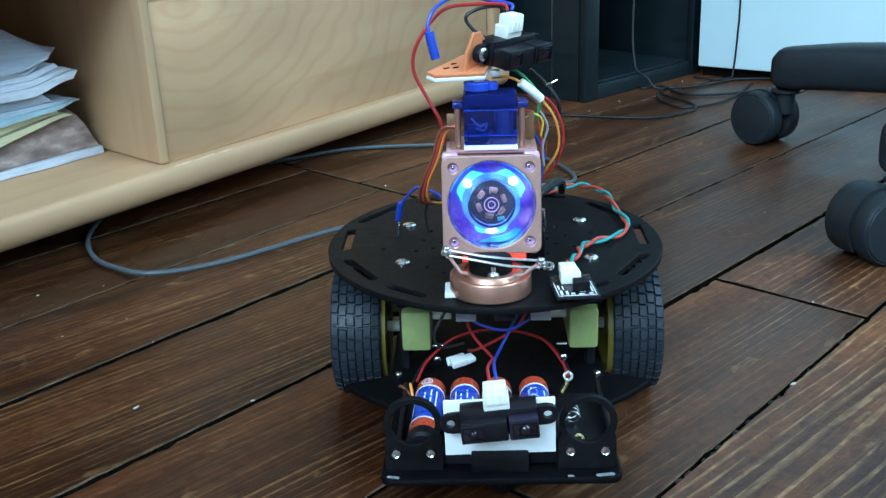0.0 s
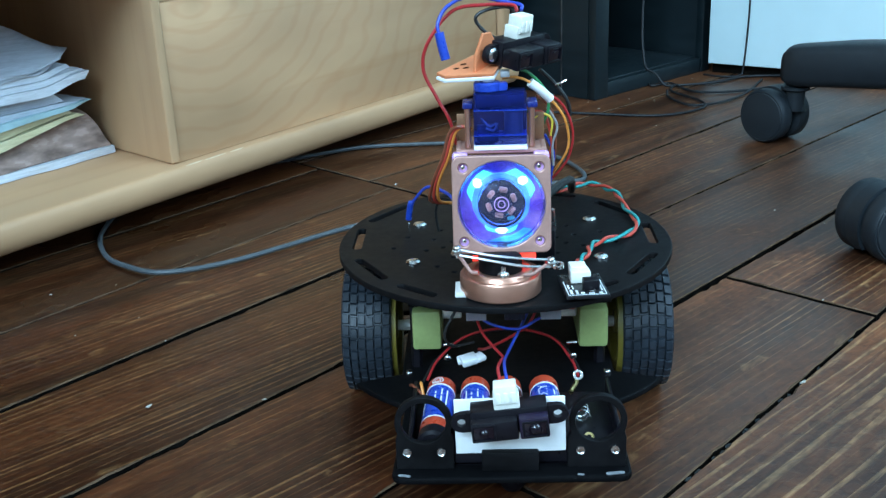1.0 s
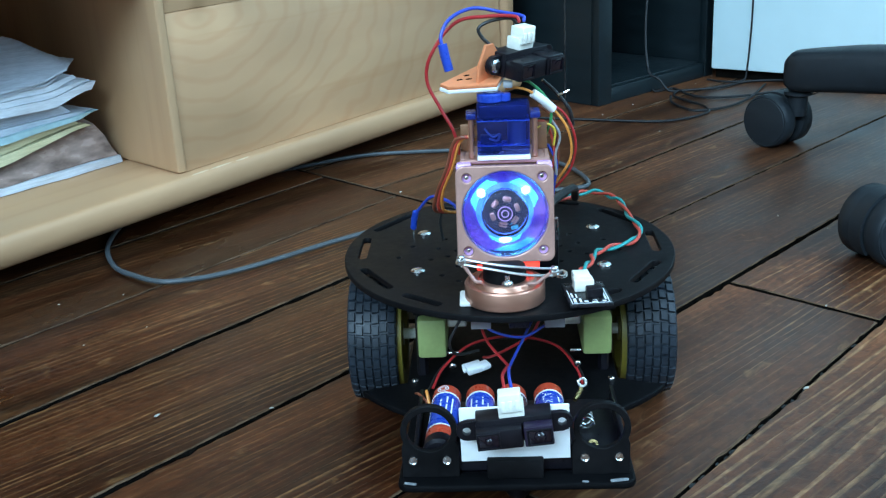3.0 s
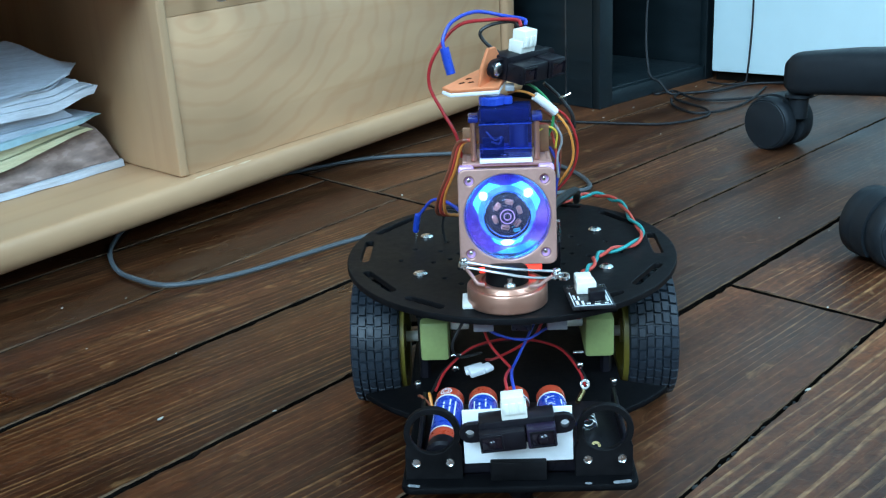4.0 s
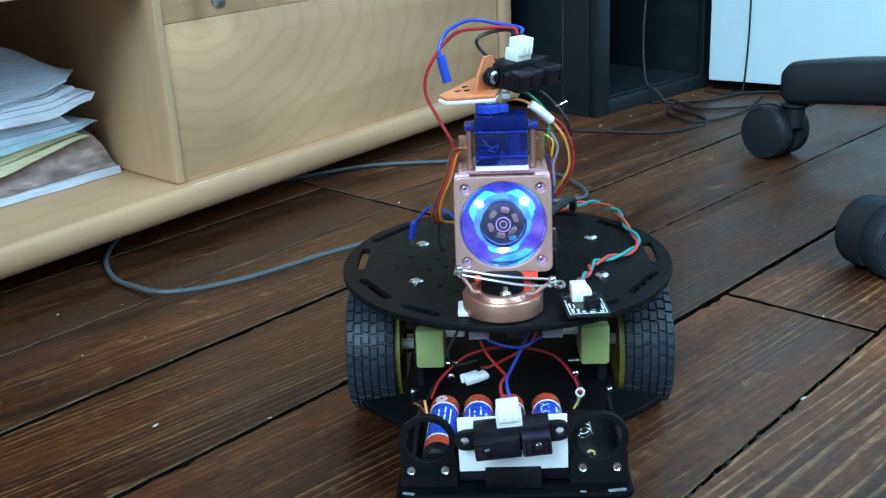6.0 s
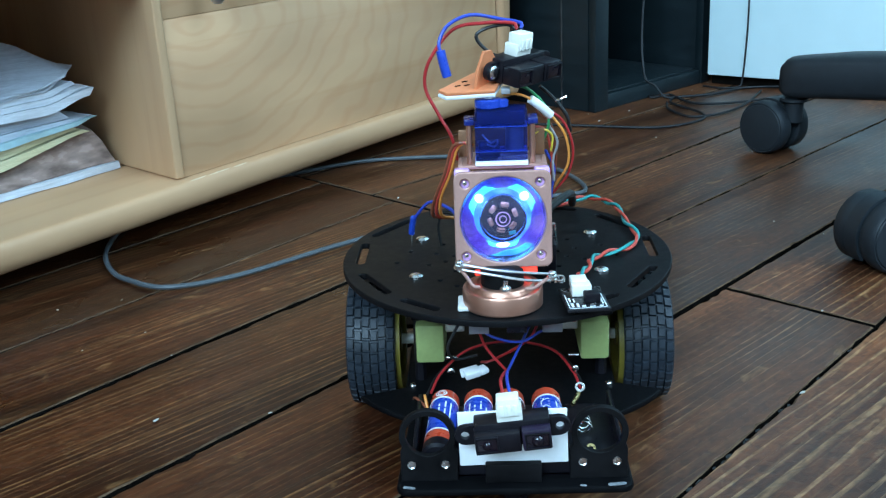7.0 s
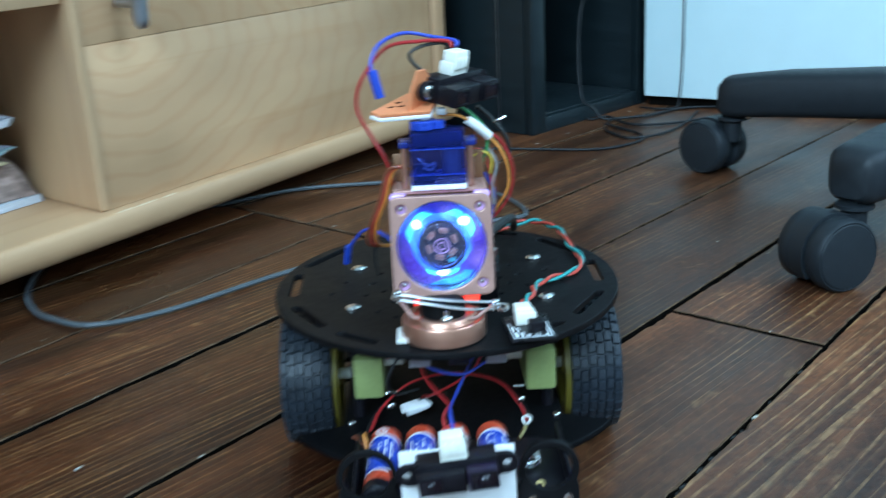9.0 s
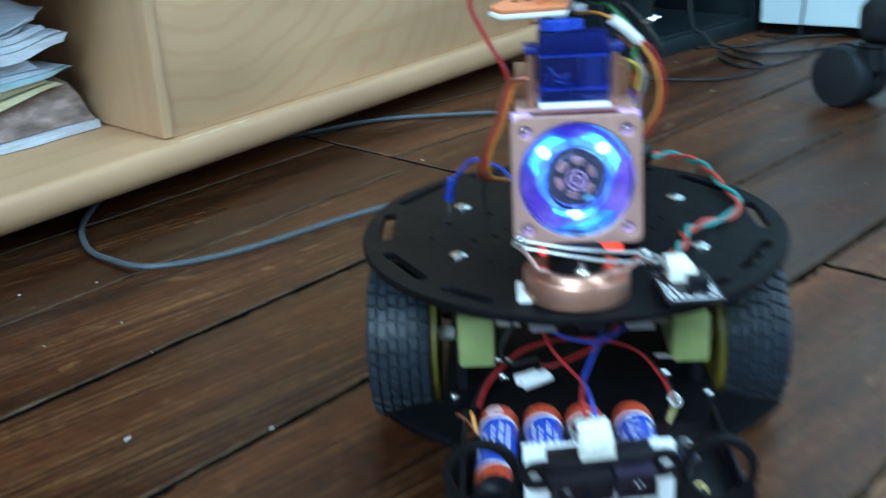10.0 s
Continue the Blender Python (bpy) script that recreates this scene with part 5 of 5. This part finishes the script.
def head_wiring():
    w = [
        # loop over the top sensor
        (WBLUE, 0.0008, [(0.0100, 0.0010, 0.1910), (0.0095, 0.0030, 0.1930), (0.0010, 0.0060, 0.1945), (-0.0120, 0.0040, 0.1970), (-0.0220, 0.0000, 0.1935), (-0.0262, -0.0030, 0.1870), (-0.0258, -0.0040, 0.1815)]),
        (WRED, 0.0008, [(0.0080, 0.0000, 0.1910), (0.0060, 0.0030, 0.1930), (-0.0060, 0.0060, 0.1930), (-0.0200, 0.0040, 0.1910), (-0.0310, 0.0020, 0.1780), (-0.0335, 0.0020, 0.1660), (-0.0280, 0.0000, 0.1540), (-0.0225, -0.0020, 0.1440), (-0.0200, 0.0020, 0.1320)]),
        (WBLACK, 0.0008, [(0.0070, 0.0010, 0.1900), (0.0040, 0.0050, 0.1920), (-0.0050, 0.0080, 0.1905), (-0.0100, 0.0080, 0.1870), (-0.0060, 0.0080, 0.1810), (0.0040, 0.0060, 0.1750)]),
        # blue jumper by the plate
        (WBLUE, 0.0008, [(-0.0190, 0.0050, 0.1000), (-0.0250, 0.0200, 0.1030), (-0.0350, 0.0330, 0.1030), (-0.0420, 0.0400, 0.0950), (-0.0445, 0.0430, 0.0900)]),
        (WBLACK, 0.0007, [(-0.0200, 0.0300, 0.0960), (-0.0290, 0.0360, 0.0960), (-0.0320, 0.0400, 0.0880), (-0.0310, 0.0410, 0.0775)]),
        # right-hand loom
        (WORANGE, 0.0006, [(0.0010, -0.0090, 0.1635), (0.0070, -0.0082, 0.1635), (0.0130, -0.0075, 0.1610), (0.0222, -0.0030, 0.1525), (0.0290, 0.0000, 0.1420), (0.0305, 0.0050, 0.1280), (0.0240, 0.0100, 0.1150)]),
        (WRED, 0.0006, [(0.0180, 0.0020, 0.1560), (0.0280, 0.0060, 0.1480), (0.0330, 0.0080, 0.1350), (0.0310, 0.0100, 0.1220), (0.0240, 0.0120, 0.1120)]),
        (WBROWN, 0.0006, [(0.0160, 0.0000, 0.1540), (0.0230, 0.0040, 0.1460), (0.0250, 0.0060, 0.1330), (0.0240, 0.0080, 0.1200), (0.0200, 0.0100, 0.1100)]),
        (WGREEN, 0.0007, [(0.0060, -0.0060, 0.1665), (0.0120, -0.0040, 0.1650), (0.0200, 0.0000, 0.1560), (0.0215, 0.0000, 0.1480), (0.0190, 0.0020, 0.1400)]),
        (WYELLOW, 0.0005, [(0.0140, -0.0040, 0.1440), (0.0190, -0.0030, 0.1460), (0.0230, -0.0010, 0.1425), (0.0225, 0.0010, 0.1350)]),
        (WGREY, 0.0006, [(0.0210, 0.0010, 0.1480), (0.0255, 0.0030, 0.1390), (0.0235, 0.0040, 0.1300), (0.0240, 0.0050, 0.1200)]),
        (WBLACK, 0.0009, [(0.0180, 0.0060, 0.1640), (0.0240, 0.0080, 0.1580), (0.0300, 0.0080, 0.1500), (0.0320, 0.0100, 0.1420)]),
        (WCORAL, 0.0006, [(0.0150, 0.0040, 0.1460), (0.0200, 0.0040, 0.1440), (0.0230, 0.0040, 0.1320), (0.0220, 0.0060, 0.1220)]),
        (WBLUE, 0.0007, [(0.0200, 0.0040, 0.1350), (0.0240, 0.0050, 0.1260), (0.0230, 0.0060, 0.1160), (0.0220, 0.0080, 0.1060)]),
        (WBLACK, 0.0022, [(0.0200, 0.0200, 0.1000), (0.0280, 0.0500, 0.0960), (0.0380, 0.0850, 0.0900), (0.0400, 0.1000, 0.0800)]),
    ]
    for material, r, pts in w:
        part("wire", tube(pts, r, 8), material, ROBOT)
    # three-core ribbon on the left
    for k, material in enumerate((WBROWN, WCORAL, WORANGE)):
        d = 0.0013 * k
        part("wire", tube([(-0.0135 + d * 0.3, -0.0120, 0.1420), (-0.0185 + d, -0.0130, 0.1435), (-0.0225 + d, -0.0100, 0.1400), (-0.0260 + d, -0.0060, 0.1280), (-0.0310 + d, 0.0000, 0.1150), (-0.0330 + d * 1.6, 0.0080, 0.1040), (-0.0270 + d, 0.0160, 0.1000), (-0.0190, 0.0200, 0.0990)], 0.00078, 8), material, ROBOT)
    part("sleeve", tube([(-0.0258, -0.0040, 0.1830), (-0.0247, -0.0045, 0.1775), (-0.0232, -0.0050, 0.1715)], 0.0021, 10), BLUESOLID, ROBOT, "blue heat-shrink sleeve")
    part("sleeve", tube([(-0.0443, 0.0425, 0.0925), (-0.0455, 0.0440, 0.0870), (-0.0460, 0.0450, 0.0830)], 0.0016, 10), BLUESOLID, ROBOT, "blue heat-shrink sleeve")
    part("pin", rod(0.0004, TOP + 0.0002, 0.0840, m=pose(-0.0461, 0.0452, 0)), STEEL, ROBOT)
    part("tape_wrap", tube([(0.0130, -0.0075, 0.1610), (0.0175, -0.0060, 0.1573), (0.0222, -0.0030, 0.1525)], 0.0020, 10), TAPE, ROBOT, "white tape round a wire joint")
    part("steel_pin", tube([(0.0250, 0.0060, 0.1570), (0.0275, 0.0050, 0.1580), (0.0300, 0.0050, 0.1592)], 0.0005, 8), STEEL, ROBOT)
    part("steel_pin", tube([(0.0232, -0.0040, 0.1020), (0.0238, -0.0010, 0.0960), (0.0245, 0.0020, 0.0890)], 0.0009, 8), STEEL, ROBOT)
    part("pan_servo", box((-0.0120, -0.0080, TOP + 0.0003), (0.0240, 0.0220, 0.0932), 0.0008), GLOSSBLACK, ROBOT, "black servo under the head")


head_wiring()


def side_board():
    m = pose(0.0335, -0.0440, TOP + 0.0022, 0, 0, 5)
    b = part("sensor_board", box((-0.0092, -0.0130, 0), (0.0092, 0.0130, 0.0015), 0.0003, m=m), PCBBLACK, ROBOT, "small black circuit board with white print")
    part("socket", box((-0.0050, 0.0010, 0.0016), (0.0035, 0.0080, 0.0068), 0.0005, m=m), WHITEPLASTIC, b, "white nylon plug")
    part("plug", box((-0.0044, 0.0060, 0.0026), (0.0028, 0.0135, 0.0074), 0.0005, m=m), WHITEPLASTIC, b, "white nylon plug")
    part("detector", box((-0.0010, -0.0075, 0.0016), (0.0058, -0.0020, 0.0060), 0.0006, m=m), GLOSSBLACK, b)
    part("detector_leg", box((0.0010, -0.0092, 0.0016), (0.0036, -0.0078, 0.0022), 0.0002, m=m), STEEL, b)
    for x, y in ((0.0066, 0.0098), (-0.0064, 0.0100)):
        part("eyelet", lathe([(0.0012, 0.0016), (0.0021, 0.0016), (0.0021, 0.0018), (0.0012, 0.0018), (0.0012, 0.0016)], 20, m @ pose(x, y, 0)), STEEL, b)
    marks = [(-0.0082, 0.0040, -0.0078, -0.0110), (-0.0082, -0.0116, 0.0080, -0.0120), (0.0076, 0.0040, 0.0080, -0.0110), (-0.0070, -0.0060, -0.0058, -0.0105), (-0.0046, -0.0065, -0.0036, -0.0105), (-0.0026, -0.0090, -0.0010, -0.0105),
             (0.0050, -0.0095, 0.0066, -0.0106), (0.0006, -0.0100, 0.0030, -0.0108), (0.0064, -0.0010, 0.0071, -0.0080), (-0.0072, 0.0000, -0.0064, -0.0045), (-0.0054, -0.0010, -0.0048, -0.0050)]
    for x0, y0, x1, y1 in marks:
        part("print", box((min(x0, x1), min(y0, y1), 0.00155), (max(x0, x1), max(y0, y1), 0.00170), m=m), PRINT, b, smooth=0)
    # twisted pair to the board
    core = smooth_path([(0.0240, 0.0900, 0.0800), (0.0310, 0.0985, 0.0795), (0.0420, 0.1090, 0.0795), (0.0520, 0.1120, 0.0795), (0.0600, 0.1020, 0.0795), (0.0640, 0.0900, 0.0795), (0.0655, 0.0640, 0.0795), (0.0680, 0.0430, 0.0795),
                        (0.0620, 0.0260, 0.0795), (0.0500, 0.0170, 0.0795), (0.0420, 0.0080, 0.0800), (0.0390, -0.0060, 0.0810), (0.0340, -0.0180, 0.0820), (0.0325, -0.0320, 0.0822)], 14)
    for ph, material in ((0, WCORAL), (180, WTEAL)):
        pts = []
        for i, p in enumerate(core):
            d = (core[min(i + 1, len(core) - 1)] - core[max(i - 1, 0)]).normalized()
            side = d.cross(Vector((0, 0, 1))).normalized()
            a = radians(ph + i * 15)
            pts.append(p + 0.0009 * (math.cos(a) * side + math.sin(a) * Vector((0, 0, 1))))
        part("wire", tube(pts, 0.00085, 8, raw=True), material, ROBOT)


side_board()


# ---- floorboards ----
FROOT = tagged(new("floor"), "dark-stained old floorboards with open joints", "floor", kind="structure")
subfloor = part("subfloor", box((-2.64, -1.64, -0.06), (1.0, 1.0, -0.012), m=pose(0, 0, 0, 0, 0, 57)), GAP, FROOT)


def board(corners, rnd, material):
    """A board from four corners (along, across): bevelled edges, slightly uneven height; grain along its length."""
    mid = (sum(c[0] for c in corners) / 4, sum(c[1] for c in corners) / 4)
    near = -0.5 < mid[0] < 0.8 and abs(mid[1]) < 0.42
    outline = []
    for k in range(4):
        (s0, w0), (s1, w1) = corners[k], corners[(k + 1) % 4]
        steps = max(1, int(math.hypot(s1 - s0, w1 - w0) / 0.006)) if near else 1
        drift = 0.0
        for q in range(steps):
            f = q / steps
            drift = 0.6 * drift + rnd.uniform(-0.0004, 0.0004)
            bite = max(0.0, drift) + (rnd.uniform(0.0, 0.0012) if near and rnd.random() < 0.12 else 0.0)
            pt = (s0 + (s1 - s0) * f, w0 + (w1 - w0) * f)
            long_side = k % 2 == 0
            inward = (0, 1 if w0 < mid[1] else -1) if long_side else (1 if s0 < mid[0] else -1, 0)
            if q == 0:
                bite = 0.0
            outline.append((pt[0] + inward[0] * bite, pt[1] + inward[1] * bite, inward, rnd.uniform(0.0002, 0.0012) if near else 0.0004, q == 0))
    b = bmesh.new()
    lift = rnd.uniform(-0.0004, 0.0004)
    low = [b.verts.new((s - mid[0], w - mid[1], -0.011)) for s, w, _, _, _ in outline]
    edge = [b.verts.new((s - mid[0], w - mid[1], lift - 0.0006)) for s, w, _, _, _ in outline]
    top = []
    for s, w, inward, worn, corner in outline:
        ds, dw = inward[0] * worn, inward[1] * worn
        if corner:
            ds, dw = (worn if s < mid[0] else -worn), (worn if w < mid[1] else -worn)
        top.append(b.verts.new((s - mid[0] + ds, w - mid[1] + dw, lift)))
    b.faces.new(top)
    b.faces.new(low[::-1])
    for k in range(len(outline)):
        q = (k + 1) % len(outline)
        b.faces.new((low[k], low[q], edge[q], edge[k]))
        b.faces.new((edge[k], edge[q], top[q], top[k]))
    ridged = -0.17 < mid[1] < -0.11 and -0.2 < mid[0] < 0.8
    ob = part("floorboard", b, RIDGED if ridged else material, FROOT, "floorboard with raised pale grain" if ridged else "", smooth=0)
    ob.data.materials.append(WORN)
    ob.data.materials.append(GAP)
    for k, face in enumerate(ob.data.polygons):
        face.material_index = 0 if k < 2 else 2 if k % 2 == 0 else 1
    ob.matrix_basis = pose(0, 0, 0, 0, 0, 47) @ pose(mid[0], mid[1], 0)


def seam(s0, w0, s1, w1, lo, hi, half=0.0013):
    """Where a joint between boards runs: its offset across, at a place along."""
    def across(x, side=0):
        return w0 + (w1 - w0) * (min(max(x, lo), hi) - s0) / (s1 - s0) + side * half
    return across


def floorboards():
    rnd = random.Random(11)
    left = [seam(-0.131, 0.2826, 0.225, 0.3240, -0.35, 0.24, 0.0007), seam(-0.1753, 0.1868, 0.0759, 0.2100, -0.35, 0.24, 0.0027),
            seam(-0.1845, 0.0863, -0.0185, 0.0990, -0.35, 0.24), seam(-0.1048, -0.0140, 0.0, -0.0040, -0.35, 0.24, 0.0008)]
    right = [seam(0.3481, 0.2225, 0.6108, 0.2340, -0.3, 0.95, 0.0010), seam(0.3163, 0.1215, 0.7086, 0.1345, -0.3, 0.95, 0.0009),
             seam(0.1639, 0.0110, 0.3935, 0.0210, -0.3, 0.95, 0.0020), seam(-0.0142, -0.1035, 0.2163, -0.0867, -0.3, 0.95, 0.0012)]
    far = [0.365, 0.46, 0.57, 0.67, 0.78, 0.88, 0.99, 1.09, 1.19]
    left = [seam(0, w + 0.03, 1, w + 0.13, -0.35, 0.24) for w in far[::-1]] + left + [seam(-0.0142, -0.1035, 0.2163, -0.0867, -0.35, 0.24)] + [seam(0, -0.106 - 0.105 * k, 1, -0.106 - 0.105 * k, 0, 1) for k in range(1, 20)]
    right = [seam(0, w - 0.012, 1, w - 0.012, 0, 1) for w in far[::-1]] + right + [seam(-0.0142, -0.1035 - 0.108 * k, 0.2163, -0.0867 - 0.108 * k, -0.3, 0.95) for k in range(1, 20)]

    def run(a, b, s0, s1, material=FLOORWOOD):
        g = 0.0012
        board([(s0 + g, b(s0, 1)), (s1 - g, b(s1, 1)), (s1 - g, a(s1, -1)), (s0 + g, a(s0, -1))], rnd, material)

    def joint(w):
        return 0.227 if w > 0.25 else 0.15 if w > 0.1 else 0.06 if w > 0 else -0.05 if w > -0.1 else -0.3

    for a, b in zip(left, left[1:]):
        end = joint((a(0) + b(0)) / 2)
        if end > -0.3:
            run(a, b, -0.34, end)
        run(a, b, -2.85, min(end, -0.34 + 0.04 * (end < 0)))
    for a, b in zip(right, right[1:]):
        start = joint((a(0.2) + b(0.2)) / 2)
        cut = 0.2215 if -0.1 < (a(0.2) + b(0.2)) / 2 < 0.0 else 0.95
        run(a, b, start, cut, SMOOTHLIT)
        if cut < 0.9:
            run(a, b, cut, 0.95, SMOOTHLIT)
        run(a, b, 0.95, 1.35, SMOOTHLIT)


floorboards()


def motions():
    """The fan turns all the time."""
    rotor = bpy.data.objects["rotor"]
    walk(rotor, [(k / 20, FAN @ pose(0, 0, 0, 0, 0, -80 * k)) for k in range(201)])


motions()
